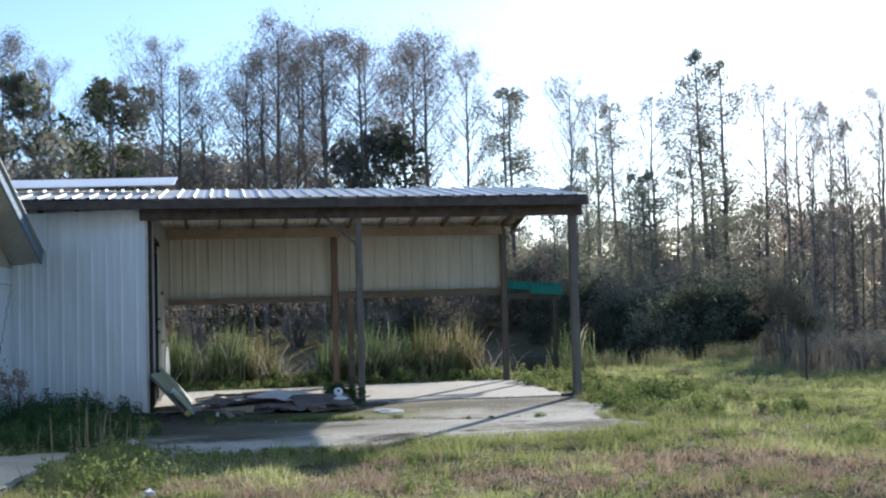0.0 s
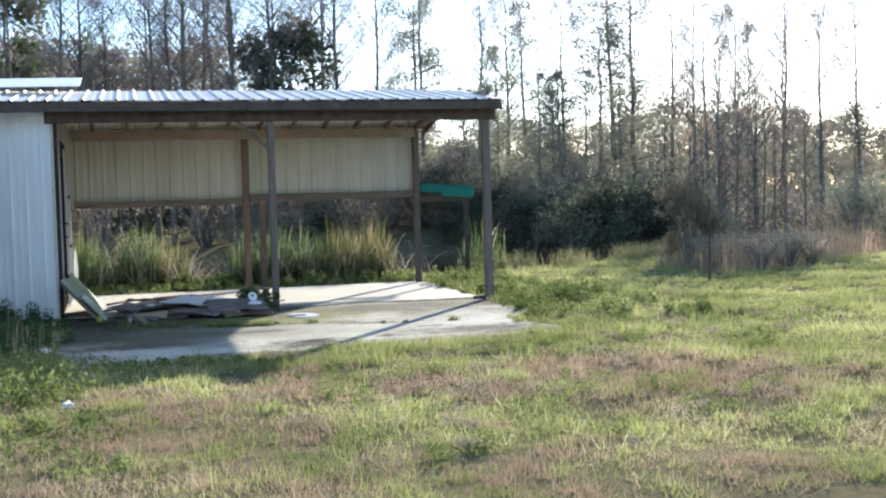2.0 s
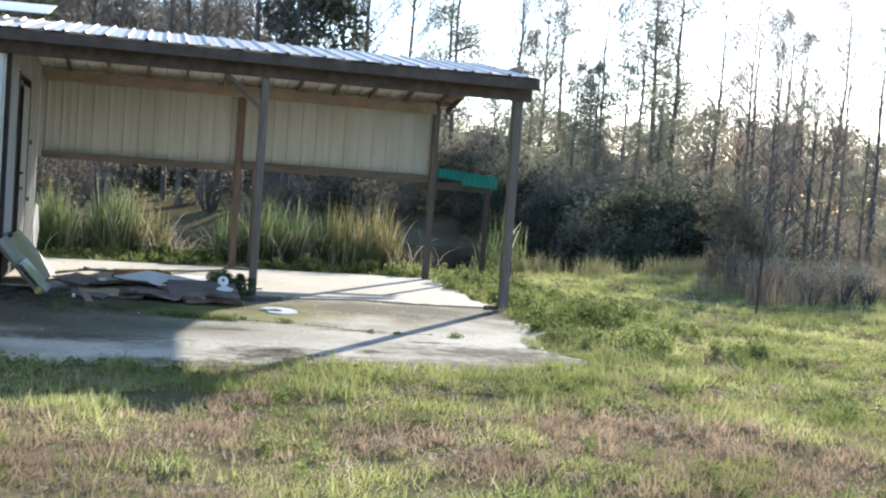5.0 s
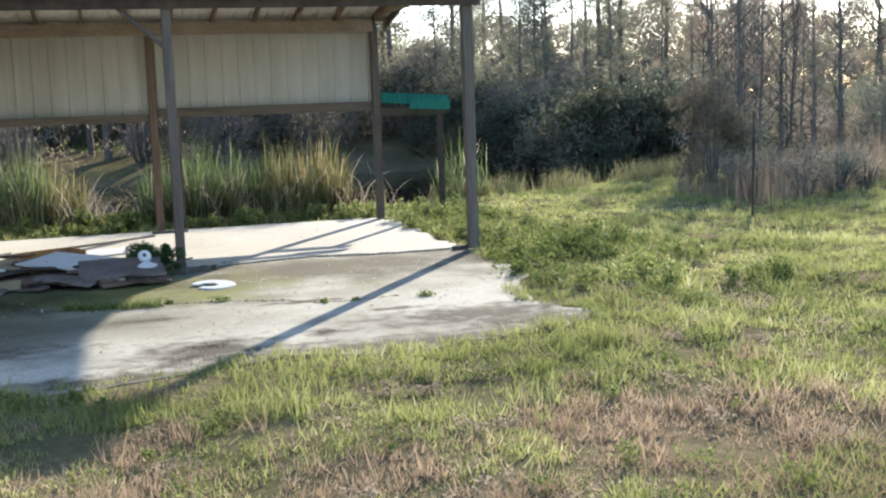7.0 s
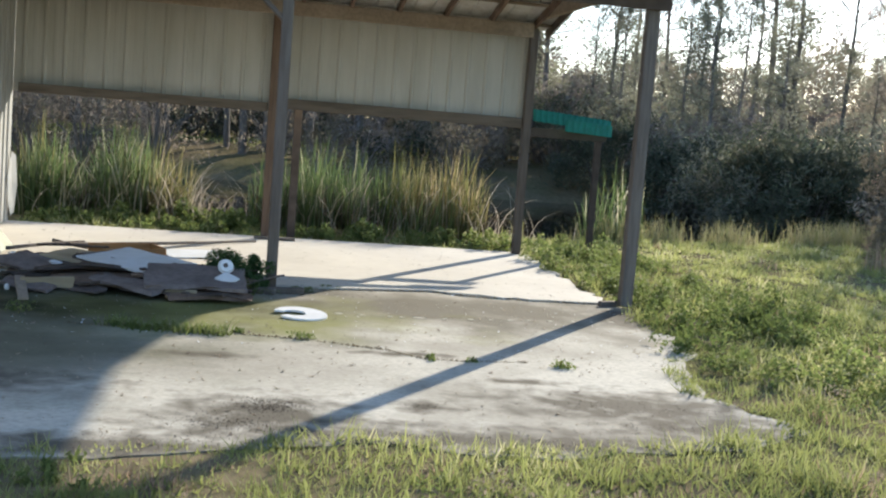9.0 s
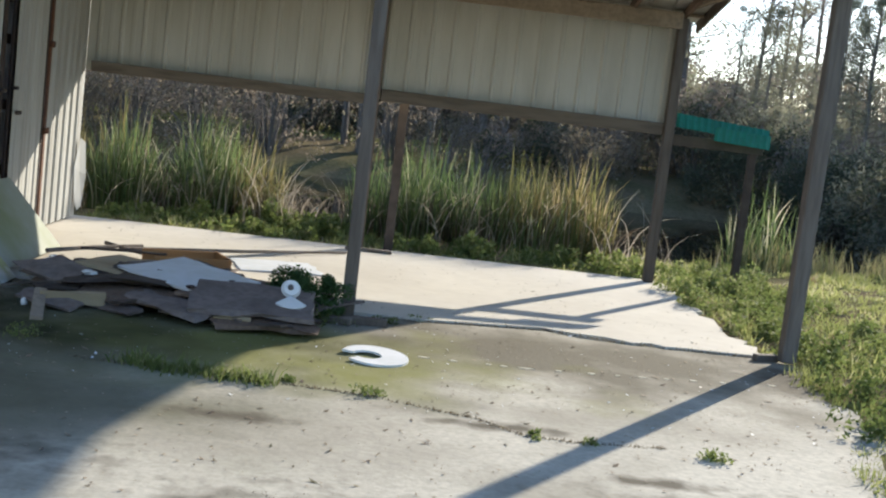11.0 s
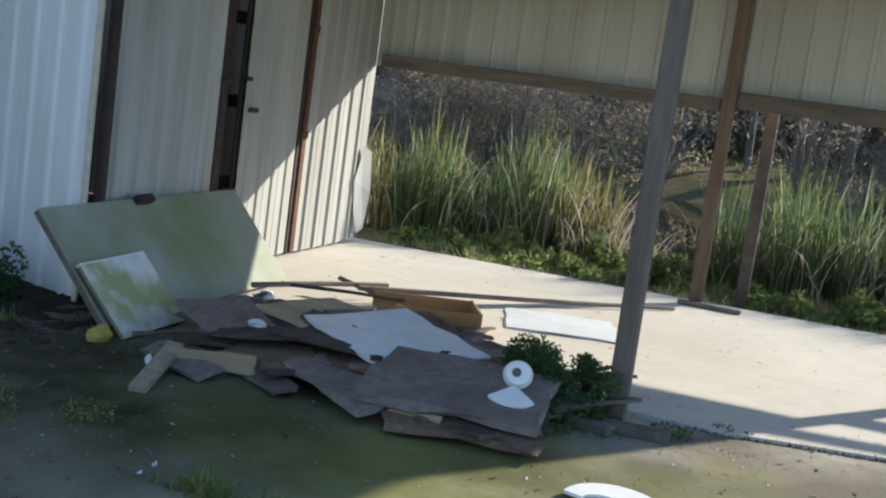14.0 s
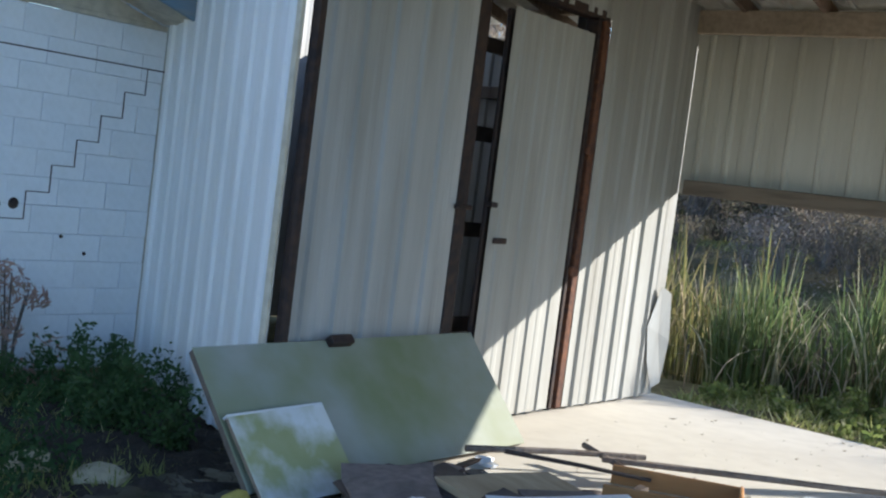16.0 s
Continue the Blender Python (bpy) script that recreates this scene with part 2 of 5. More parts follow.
def apron_material():
    """Rough concrete with moss and painted shade by the debris, a damp dark band before the shed and earthy stains."""
    m, nodes, links, bsdf = nodes_of("rough_concrete")
    tc = nodes.new("ShaderNodeTexCoord")

    def blot(centre, reach, scale, power):
        mp, gr = nodes.new("ShaderNodeMapping"), nodes.new("ShaderNodeVectorMath")
        mp.inputs["Scale"].default_value = (1 / reach[0], 1 / reach[1], 0)
        mp.inputs["Location"].default_value = (-centre[0] / reach[0], -centre[1] / reach[1], 0)
        links.new(tc.outputs["Object"], mp.inputs[0])
        gr.operation = "LENGTH"
        links.new(mp.outputs[0], gr.inputs[0])
        noisy, add, rng = grain(nodes, links, scale, 6, lo=0.2, hi=0.8), nodes.new("ShaderNodeMath"), nodes.new("ShaderNodeMapRange")
        add.operation = "ADD"
        links.new(gr.outputs["Value"], add.inputs[0])
        links.new(noisy, add.inputs[1])
        rng.inputs["From Min"].default_value, rng.inputs["From Max"].default_value = 0.75, 1.45
        rng.inputs["To Min"].default_value, rng.inputs["To Max"].default_value = power, 0.0
        links.new(add.outputs[0], rng.inputs["Value"])
        return rng.outputs[0]

    col = mixed(nodes, links, grain(nodes, links, 0.8, 7, lo=0.42, hi=0.6), (0.545, 0.51, 0.425), (0.37, 0.34, 0.275))
    fine = grain(nodes, links, 30, 8, lo=0.35, hi=0.75)
    dim = nodes.new("ShaderNodeMath")
    dim.operation, dim.inputs[1].default_value = "MULTIPLY", 0.45
    links.new(fine, dim.inputs[0])
    col = mixed(nodes, links, dim.outputs[0], col, (0.24, 0.225, 0.19))
    col = mixed(nodes, links, blot((4.7, -0.62), (4.4, 1.45), 1.8, 0.95), col, (0.15, 0.133, 0.098))
    col = mixed(nodes, links, blot((2.2, -1.4), (2.7, 1.3), 1.3, 0.92), col, (0.20, 0.20, 0.065))
    # dark moss, taken near black to deepen the shade by the debris
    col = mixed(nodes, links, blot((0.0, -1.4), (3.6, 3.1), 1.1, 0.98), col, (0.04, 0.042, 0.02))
    # painted shade: darkens the apron inside the shed's own shadow
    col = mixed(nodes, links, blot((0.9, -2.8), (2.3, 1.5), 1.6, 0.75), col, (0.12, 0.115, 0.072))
    for centre, reach in (((5.15, -3.85), (1.3, 0.55)), ((2.95, -4.3), (0.7, 0.55)), ((1.0, -3.75), (1.4, 0.4)), ((4.3, -4.7), (2.4, 0.4)), ((3.85, -4.05), (0.22, 0.2)), ((5.5, -4.3), (0.9, 0.4)), ((2.6, -2.9), (0.5, 0.12)), ((6.3, -3.0), (0.6, 0.6)), ((2.2, -5.0), (1.2, 0.3)), ((0.0, -2.0), (1.5, 1.6)), ((3.9, -2.6), (0.5, 0.12)), ((4.6, -3.3), (0.35, 0.12)), ((6.2, -0.6), (0.5, 0.7))):
        col = mixed(nodes, links, blot(centre, reach, 6.5, 0.95), col, (0.115, 0.10, 0.075))
    links.new(col, bsdf.inputs["Base Color"])
    bsdf.inputs["Roughness"].default_value = 0.9
    bsdf.inputs["Specular IOR Level"].default_value = 0.06
    bump = nodes.new("ShaderNodeBump")
    bump.inputs["Strength"].default_value, bump.inputs["Distance"].default_value = 0.2, 0.006
    links.new(fine, bump.inputs["Height"])
    links.new(bump.outputs[0], bsdf.inputs["Normal"])
    return m


M["apron"] = apron_material()


def water_material():
    m, nodes, links, bsdf = nodes_of("pond_water")
    bsdf.inputs["Base Color"].default_value = (0.016, 0.013, 0.009, 1)
    bsdf.inputs["Roughness"].default_value = 0.03
    n, b = nodes.new("ShaderNodeTexNoise"), nodes.new("ShaderNodeBump")
    n.inputs["Scale"].default_value = 3.0
    b.inputs["Strength"].default_value, b.inputs["Distance"].default_value = 0.06, 0.01
    links.new(n.outputs["Fac"], b.inputs["Height"])
    links.new(b.outputs[0], bsdf.inputs["Normal"])
    return m


M["water"] = water_material()


# ---------------------------------------------------------------- mesh helpers
def thing(name, label, category, at=(0, 0, 0), group="", kind="", turn=0.0):
    ob = tagged(new(name), label, category, group, kind)
    ob.matrix_world = pose(*at, 0, 0, turn)
    return ob


def part(name, bm, material, parent=None, label="", smooth=False):
    me = bpy.data.meshes.new(name)
    bm.to_mesh(me)
    bm.free()
    me.materials.append(material)
    if smooth:
        me.polygons.foreach_set("use_smooth", [True] * len(me.polygons))
    ob = new(name, me)
    ob.parent = parent
    if label:
        ob["label"] = label
    return ob


def arrays(name, verts, faces, material, parent=None):
    """A mesh from numpy arrays of points and of triangles or quads."""
    me = bpy.data.meshes.new(name)
    n, k = faces.shape
    me.vertices.add(len(verts))
    me.vertices.foreach_set("co", np.asarray(verts, np.float32).ravel())
    me.loops.add(n * k)
    me.loops.foreach_set("vertex_index", np.asarray(faces, np.int32).ravel())
    me.polygons.add(n)
    me.polygons.foreach_set("loop_start", np.arange(0, n * k, k, dtype=np.int32))
    me.update(calc_edges=True)
    me.materials.append(material)
    ob = new(name, me)
    ob.parent = parent
    return ob


def box(bm, size, at=(0, 0, 0), m=None, bevel=0.0):
    """A box of that size, centred on at (or placed by the matrix m), with bevelled edges."""
    mat = (m or Matrix.Translation(at)) @ Matrix.Diagonal((*size, 1))
    made = bmesh.ops.create_cube(bm, size=1, matrix=mat)["verts"]
    if bevel:
        edges = list({e for v in made for e in v.link_edges})
        bmesh.ops.bevel(bm, geom=edges, offset=bevel, segments=1, affect="EDGES")
    return bm


def box_part(name, size, at, material, parent, label="", bevel=0.006, m=None):
    return part(name, box(bmesh.new(), size, at, m, bevel), material, parent, label)


def tube(bm, points, radii, sides=7):
    """A tapered tube along points."""
    rings = []
    for i, p in enumerate(points):
        p = Vector(p)
        d = (Vector(points[min(i + 1, len(points) - 1)]) - Vector(points[max(i - 1, 0)])).normalized()
        u = d.orthogonal().normalized()
        w = d.cross(u)
        rings.append([bm.verts.new(p + (u * math.cos(2 * math.pi * k / sides) + w * math.sin(2 * math.pi * k / sides)) * radii[i]) for k in range(sides)])
    for a, b in zip(rings, rings[1:]):
        for k in range(sides):
            bm.faces.new((a[k], a[(k + 1) % sides], b[(k + 1) % sides], b[k]))
    for ring in (rings[0][::-1], rings[-1]):
        bm.faces.new(ring)
    return bm


def ribbed(bm, width, height, pitch=0.229, depth=0.018, thick=0.0012, m=None):
    """Ribbed steel sheet in the xz plane, x from 0 to width, z from 0 to height; ribs stand out towards -y."""
    xs = []
    x = pitch * 0.5
    profile = [(0.0, 0.0)]
    while x < width - 0.03:
        profile += [(x - 0.028, 0), (x - 0.012, -depth), (x + 0.012, -depth), (x + 0.028, 0)]
        mid = x + pitch / 2
        if mid < width - 0.06:
            profile += [(mid - 0.03, 0), (mid - 0.015, -0.004), (mid + 0.015, -0.004), (mid + 0.03, 0)]
        x += pitch
    profile.append((width, 0.0))
    profile = [p for i, p in enumerate(profile) if 0 <= p[0] <= width]
    m = m or Matrix()
    for off in (0.0, thick):
        low = [bm.verts.new(m @ Vector((px, py + off, 0))) for px, py in profile]
        high = [bm.verts.new(m @ Vector((px, py + off, height))) for px, py in profile]
        for k in range(len(profile) - 1):
            bm.faces.new((low[k], low[k + 1], high[k + 1], high[k]))
    return bm


# ---------------------------------------------------------------- ground, slab, pond
D = 4.0            # depth of the open bays
RNG = np.random.default_rng(7)


def smooth(a, b, v):
    t = np.clip((v - a) / (b - a), 0, 1)
    return t * t * (3 - 2 * t)


# outline of the slab on the ground, ragged where soil and grass creep over it
SLAB = [(-0.1, D + 0.15), (6.32, D + 0.1), (6.25, 1.2), (6.42, 0.0), (6.24, -0.85), (6.36, -1.8), (5.88, -2.7), (5.73, -3.55), (6.12, -4.18), (5.8, -4.55), (5.0, -4.85), (4.17, -4.95), (3.39, -4.8), (2.78, -5.05), (2.17, -5.15), (1.2, -5.25), (0.4, -5.25), (0.05, -3.5), (0.15, -1.4), (-0.1, -0.5)]


def in_slab(x, y, grow=0.0):
    """Which points lie on the slab, grown or shrunk."""
    x, y = np.asarray(x, float), np.asarray(y, float)
    cx, cy = 2.4, -0.6
    inside = np.zeros(x.shape, bool)
    pts = [(cx + (a - cx) * (1 + grow / 4), cy + (b - cy) * (1 + grow / 4)) for a, b in SLAB]
    for (x1, y1), (x2, y2) in zip(pts, pts[1:] + pts[:1]):
        cross = (y1 > y) != (y2 > y)
        with np.errstate(divide="ignore", invalid="ignore"):
            xi = x1 + (y - y1) * (x2 - x1) / (y2 - y1 if y2 != y1 else 1e-9)
        inside ^= cross & (x < xi)
    return inside


def ground_z(x, y):
    """Height of the ground: flat by the slab, a pond basin behind the shed, a low bank beyond."""
    x, y = np.asarray(x, float), np.asarray(y, float)
    z = -0.05 + 0.03 * np.sin(x * 0.9 + 1.3) * np.cos(y * 0.7) + 0.02 * np.sin(x * 2.3 + y * 1.9)
    near = 7.0 + 0.45 * np.clip(x - 6, 0, 30)
    basin = smooth(near - 1.2, near + 1.2, y) * (1 - smooth(21.5, 26.0, y))
    z = np.where(in_slab(x, y, -0.55), -0.08, np.where(in_slab(x, y, 0.9), -0.026, z))
    rise = 0.5 * smooth(24, 30, y) + 2.2 * smooth(30, 90, y) * smooth(10, -40, x)
    return z - 0.95 * basin + rise


def ground_sheet():
    def steps(lo, hi, fine_lo, fine_hi, step):
        mid = np.arange(fine_lo, fine_hi, step)
        out = np.geomspace(1, hi - fine_hi + 1, 26) - 1 + fine_hi
        back = fine_lo - (np.geomspace(1, fine_lo - lo + 1, 26) - 1)[::-1][:-1]
        return np.concatenate([back, mid, out])
    xs, ys = steps(-900, 900, -14, 24, 0.35), steps(-400, 1500, -20, 30, 0.35)
    gx, gy = np.meshgrid(xs, ys)
    v = np.stack([gx, gy, ground_z(gx, gy)], -1).reshape(-1, 3)
    w = len(xs)
    i = (np.arange(len(ys) - 1)[:, None] * w + np.arange(w - 1)).ravel()
    f = np.stack([i, i + 1, i + w + 1, i + w], -1)
    ob = arrays("ground", v, f, M["soil"])
    ob.data.polygons.foreach_set("use_smooth", [True] * len(f))
    return tagged(ob, "patchy grassy lawn and bare soil around the shed", "ground", kind="structure")


ground_sheet()


def water_sheet():
    bm = bmesh.new()
    box(bm, (120, 21, 0.02), (10, 16.0, -0.56))
    ob = part("water", bm, M["water"])
    tagged(ob, "dark still pond water behind the shed", "water", kind="structure")


water_sheet()

def plate(name, corners, ragged, top, deep, material, label):
    """A flat slab with its outline broken up where it is ragged."""
    bm = bmesh.new()
    rim = []
    for k, (x1, y1) in enumerate(corners):
        x2, y2 = corners[(k + 1) % len(corners)]
        n = max(2, int(math.hypot(x2 - x1, y2 - y1) / 0.15))
        j = 0.06 if ragged[k] else 0.006
        for i in range(n):
            rim.append((x1 + (x2 - x1) * i / n + random.uniform(-j, j), y1 + (y2 - y1) * i / n + random.uniform(-j, j)))
    up = [bm.verts.new((x, y, top)) for x, y in rim]
    low = [bm.verts.new((x, y, top - deep)) for x, y in rim]
    bm.faces.new(up[::-1])
    for k in range(len(rim)):
        bm.faces.new((up[k], up[(k + 1) % len(rim)], low[(k + 1) % len(rim)], low[k]))
    bmesh.ops.triangulate(bm, faces=[f for f in bm.faces if len(f.verts) > 4])
    bmesh.ops.recalc_face_normals(bm, faces=bm.faces)
    return tagged(part(name, bm, material), label, "slab", kind="structure")


plate("floor", [(-0.1, D + 0.18), (6.32, D + 0.14), (6.28, 2.2), (6.22, 1.1), (6.3, 0.15), (5.5, 0.13), (5.0, 0.19), (4.55, 0.36), (3.6, 0.16), (-0.1, 0.16)],
      [0, 1, 1, 1, 0, 1, 1, 0, 0, 0], 0.0, 0.16, M["floor_concrete"], "pale smooth concrete floor of the shed")
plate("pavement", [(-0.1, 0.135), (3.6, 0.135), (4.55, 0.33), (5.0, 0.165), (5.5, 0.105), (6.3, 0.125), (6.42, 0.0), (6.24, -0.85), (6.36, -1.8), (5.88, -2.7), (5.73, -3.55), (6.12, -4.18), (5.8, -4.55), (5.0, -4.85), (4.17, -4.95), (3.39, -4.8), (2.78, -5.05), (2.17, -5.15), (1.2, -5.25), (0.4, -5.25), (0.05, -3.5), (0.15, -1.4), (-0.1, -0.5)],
      [0, 0, 1, 1, 0] + [1] * 18, -0.018, 0.14, M["apron"], "rough stained concrete apron with moss, dirt and painted shade")

plate("pavement", [(-0.5, -4.3), (-0.75, -6.2), (-0.7, -9.5), (-5.0, -9.5), (-5.0, -4.5)], [1, 1, 1, 1, 1], -0.02, 0.1, M["apron"], "grey concrete path beside the house")

# ---------------------------------------------------------------- the open shed
shed = thing("pole_shed", "open pole shed of white ribbed metal and grey posts", "shed")
P1, P2, BM, B2 = (3.05, 0.0), (6.36, 0.0), (3.03, D - 0.06), (6.2, D - 0.06)
TOPF, TOPB = 2.86, 2.74      # undersides of the front and the back beam's rafters


def post(at, height, size=0.115, material="old_wood", lean=(0, 0)):
    m = Matrix.Translation((at[0] + lean[0] / 2, at[1] + lean[1] / 2, height / 2)) @ Euler((-math.atan2(lean[1], height), math.atan2(lean[0], height), 0)).to_matrix().to_4x4()
    return box_part("post", (size, size, height), None, M[material], shed, bevel=0.008, m=m)


post(P1, TOPF, 0.098)
post(P2, TOPF, 0.115)
post(BM, TOPB + 0.1, 0.105, "brown_wood")
post(B2, TOPB + 0.1, 0.105)
post((0.03, 0.05), TOPF, 0.055, "dark_steel")

# beams and boards
RIDGE_Y, RIDGE_Z, EAVE_F, EAVE_B = 2.0, 3.40, 3.03, 2.86
box_part("fascia_board", (8.6, 0.03, 0.13), (2.2, -0.43, EAVE_F - 0.08), M["dark_wood"], shed)
box_part("front_beam", (6.6, 0.05, 0.22), (3.2, -0.085, TOPF - 0.0), M["dark_wood"], shed)
box_part("front_beam", (6.3, 0.05, 0.18), (3.2, 0.085, TOPF), M["rail_wood"], shed)
box_part("back_beam", (6.1, 0.045, 0.17), (3.12, D - 0.15, TOPB + 0.065), M["pale_wood"], shed)
box_part("back_rail", (2.9, 0.06, 0.11), (1.52, D - 0.03, 1.605), M["rail_wood"], shed)
box_part("back_rail", (3.05, 0.06, 0.13), (4.62, D - 0.03, 1.66), M["rail_wood"], shed)
box_part("end_beam", (0.05, D - 0.2, 0.16), (6.27, D / 2, TOPF + 0.16), M["pale_wood"], shed)
box_part("end_board", (0.022, D - 0.1, 0.22), (6.40, D / 2, TOPF + 0.27), M["pale_wood"], shed)
box_part("corner_board", (0.035, 0.03, 2.88), (-0.01, -0.035, 1.44), M["soffit"], shed, "cream corner board")
box_part("brace", (0.04, 0.09, 0.75), None, M["old_wood"], shed, m=Matrix.Translation((2.80, 0.0, 2.56)) @ Euler((0, radians(-48), 0)).to_matrix().to_4x4())


def sloped(name, x, w, y0, z0, y1, z1, thick, material, **more):
    """A board that runs from (y0, z0) to (y1, z1) at x."""
    a = math.atan2(z1 - z0, y1 - y0)
    m = Matrix.Translation((x, (y0 + y1) / 2, (z0 + z1) / 2)) @ Euler((a, 0, 0)).to_matrix().to_4x4()
    return box_part(name, (w, math.hypot(y1 - y0, z1 - z0), thick), None, M[material], shed, m=m)


for k in range(15):
    x = -1.9 + k * 0.58
    sloped("rafter", x, 0.042, -0.38, EAVE_F - 0.07, RIDGE_Y - 0.02, RIDGE_Z - 0.08, 0.10, "brown_wood")
    sloped("rafter", x, 0.042, RIDGE_Y + 0.02, RIDGE_Z - 0.08, D + 0.35, EAVE_B - 0.045, 0.10, "brown_wood")
for k in range(3):
    box_part("purlin", (8.3, 0.07, 0.035), (2.3, 2.6 + k * 0.75, RIDGE_Z - 0.02 - (0.6 + k * 0.75) * (RIDGE_Z - EAVE_B) / 2.45 - 0.012), M["pale_wood"], shed)


def roof_sheets(y0, z0, y1, z1, left, right):
    a, run = math.atan2(z1 - z0, y1 - y0), math.hypot(y1 - y0, z1 - z0)
    x = left
    while x < right - 0.05:
        w = min(0.94, right - x)
        m = Matrix.Translation((x, y0, z0 + random.uniform(0, 0.008))) @ Euler((a, 0, 0)).to_matrix().to_4x4() @ Matrix(((1, 0, 0, 0), (0, 0, 1, 0), (0, -1, 0, 0), (0, 0, 0, 1)))
        part("roof_sheet", ribbed(bmesh.new(), w + 0.02, run, 0.229, 0.024, m=m), M["roof_metal"], shed)
        x += 0.94


roof_sheets(-0.47, EAVE_F, RIDGE_Y, RIDGE_Z, -2.5, 6.5)
roof_sheets(RIDGE_Y, RIDGE_Z, D + 0.45, EAVE_B, -2.5, 6.5)
m = Matrix.Translation((-2.75, 1.55, RIDGE_Z + 0.06)) @ Euler((radians(12), radians(-0.8), 0)).to_matrix().to_4x4()
box_part("ridge_sheet", (6.2, 1.2, 0.012), None, M["white_metal"], shed, "loose pale metal sheet over the ridge", m=m)
sloped("rake_board", 6.47, 0.03, -0.45, EAVE_F - 0.06, RIDGE_Y, RIDGE_Z - 0.06, 0.13, "old_wood")
sloped("rake_board", 6.47, 0.03, RIDGE_Y, RIDGE_Z - 0.06, D + 0.4, EAVE_B - 0.05, 0.13, "old_wood")


def sheet_wall(start, end, z0, z1, material, name="wall_sheet", cover=0.92, depth=0.018, jitter=0.004):
    """Ribbed sheets side by side from start to end, ribs out to the right-hand side of that line."""
    a, b = Vector((*start, 0)), Vector((*end, 0))
    d = (b - a).normalized()
    turn = Matrix.Translation(a) @ Matrix.Rotation(math.atan2(d.y, d.x), 4, "Z")
    run, n = 0.0, (b - a).length
    while run < n - 0.05:
        w = min(cover, n - run)
        m = turn @ Matrix.Translation((run, random.uniform(0, jitter), z0))
        part(name, ribbed(bmesh.new(), w, z1 - z0, 0.229, depth, m=m), M[material], shed)
        run += cover


HX, HY = -2.0, 0.75           # corner where the shed meets the house
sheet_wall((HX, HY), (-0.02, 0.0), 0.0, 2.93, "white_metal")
sheet_wall((0.0, 0.085), (0.0, 1.34), 0.02, 2.95, "shaded_aged_metal")
sheet_wall((0.0, 2.76), (0.0, D + 0.03), 0.02, 2.95, "deep_shade_metal")
sheet_wall((0.0, 1.44), (0.0, 2.76), 2.62, 2.95, "deep_shade_metal")
sheet_wall((0.0, D + 0.02), (3.0, D + 0.02), 1.56, 2.935, "cream_metal")
sheet_wall((3.0, D + 0.02), (6.22, D + 0.02), 1.62, 2.935, "cream_metal")
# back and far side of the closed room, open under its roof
sheet_wall((-3.6, D), (-0.05, D), 0.0, 2.62, "shaded_aged_metal")
sheet_wall((-3.6, 1.0), (-3.6, D), 0.0, 3.0, "shaded_aged_metal")
sheet_wall((HX, HY + 0.1), (-3.6, HY + 0.4), 0.0, 2.9, "shaded_aged_metal")

# framing seen in the door gap, and the door hanging ajar
for y, w, mat in ((1.375, 0.10, "dark_steel"), (2.70, 0.07, "rust"), (2.60, 0.04, "dark_steel")):
    box_part("door_jamb", (0.10, w, 2.58), (-0.04, y, 1.31), M[mat], shed)
box_part("door_head", (0.10, 1.3, 0.07), (-0.05, 2.09, 2.63), M["dark_steel"], shed)
for z in (0.55, 1.15, 1.75, 2.3):
    box_part("girt", (0.05, 3.2, 0.09), (-0.32, 2.2, z), M["dark_wood"], shed)
for y in (0.9, 1.75, 3.1):
    box_part("stud", (0.09, 0.09, 2.8), (-0.42, y, 1.4), M["dark_wood"], shed)
box_part("girt", (3.4, 0.06, 0.10), (-1.85, D - 0.08, 2.2), M["old_wood"], shed)
door = part("door", ribbed(bmesh.new(), 0.93, 2.46, 0.229, 0.012, m=Matrix.Translation((0.035, 1.62, 0.03)) @ Matrix.Rotation(radians(91.5), 4, "Z")), M["deep_shade_metal"], shed, "white ribbed metal door hanging ajar")
box_part("door_frame", (0.03, 0.05, 2.44), (-0.005, 1.635, 1.26), M["dark_steel"], door)
box_part("door_frame", (0.03, 0.05, 2.44), (-0.03, 2.52, 1.26), M["dark_steel"], door)
for z in (0.1, 1.2, 2.42):
    box_part("door_frame", (0.03, 0.82, 0.05), (-0.02, 2.07, z), M["dark_steel"], door)
box_part("hasp", (0.02, 0.13, 0.035), (0.055, 1.72, 1.12), M["dark_steel"], door, "rusty steel hasp")
box_part("latch", (0.05, 0.07, 0.03), (0.05, 1.60, 1.33), M["dark_steel"], door)
box_part("bolt", (0.02, 0.16, 0.03), (0.03, 1.36, 1.30), M["dark_steel"], shed)
for z in (0.95, 1.75):
    box_part("hinge", (0.03, 0.09, 0.06), (0.05, 2.60, z), M["rust"], door)


def torn_flap():
    bm = bmesh.new()
    pts = [(0.022, 3.78, 0.55), (0.03, 3.92, 0.85), (0.06, 4.02, 0.80), (0.085, 4.03, 0.45), (0.06, 4.02, 0.12), (0.04, 3.93, 0.08), (0.024, 3.84, 0.28)]
    for off in (0.0, 0.002):
        vs = [bm.verts.new((x + off, y, z)) for x, y, z in pts]
        c = bm.verts.new((0.045 + off, 3.92, 0.5))
        for k in range(len(vs)):
            bm.faces.new((vs[k], vs[(k + 1) % len(vs)], c))
    part("torn_flap", bm, M["shaded_aged_metal"], shed, "torn and bent end of the metal sheet")


torn_flap()
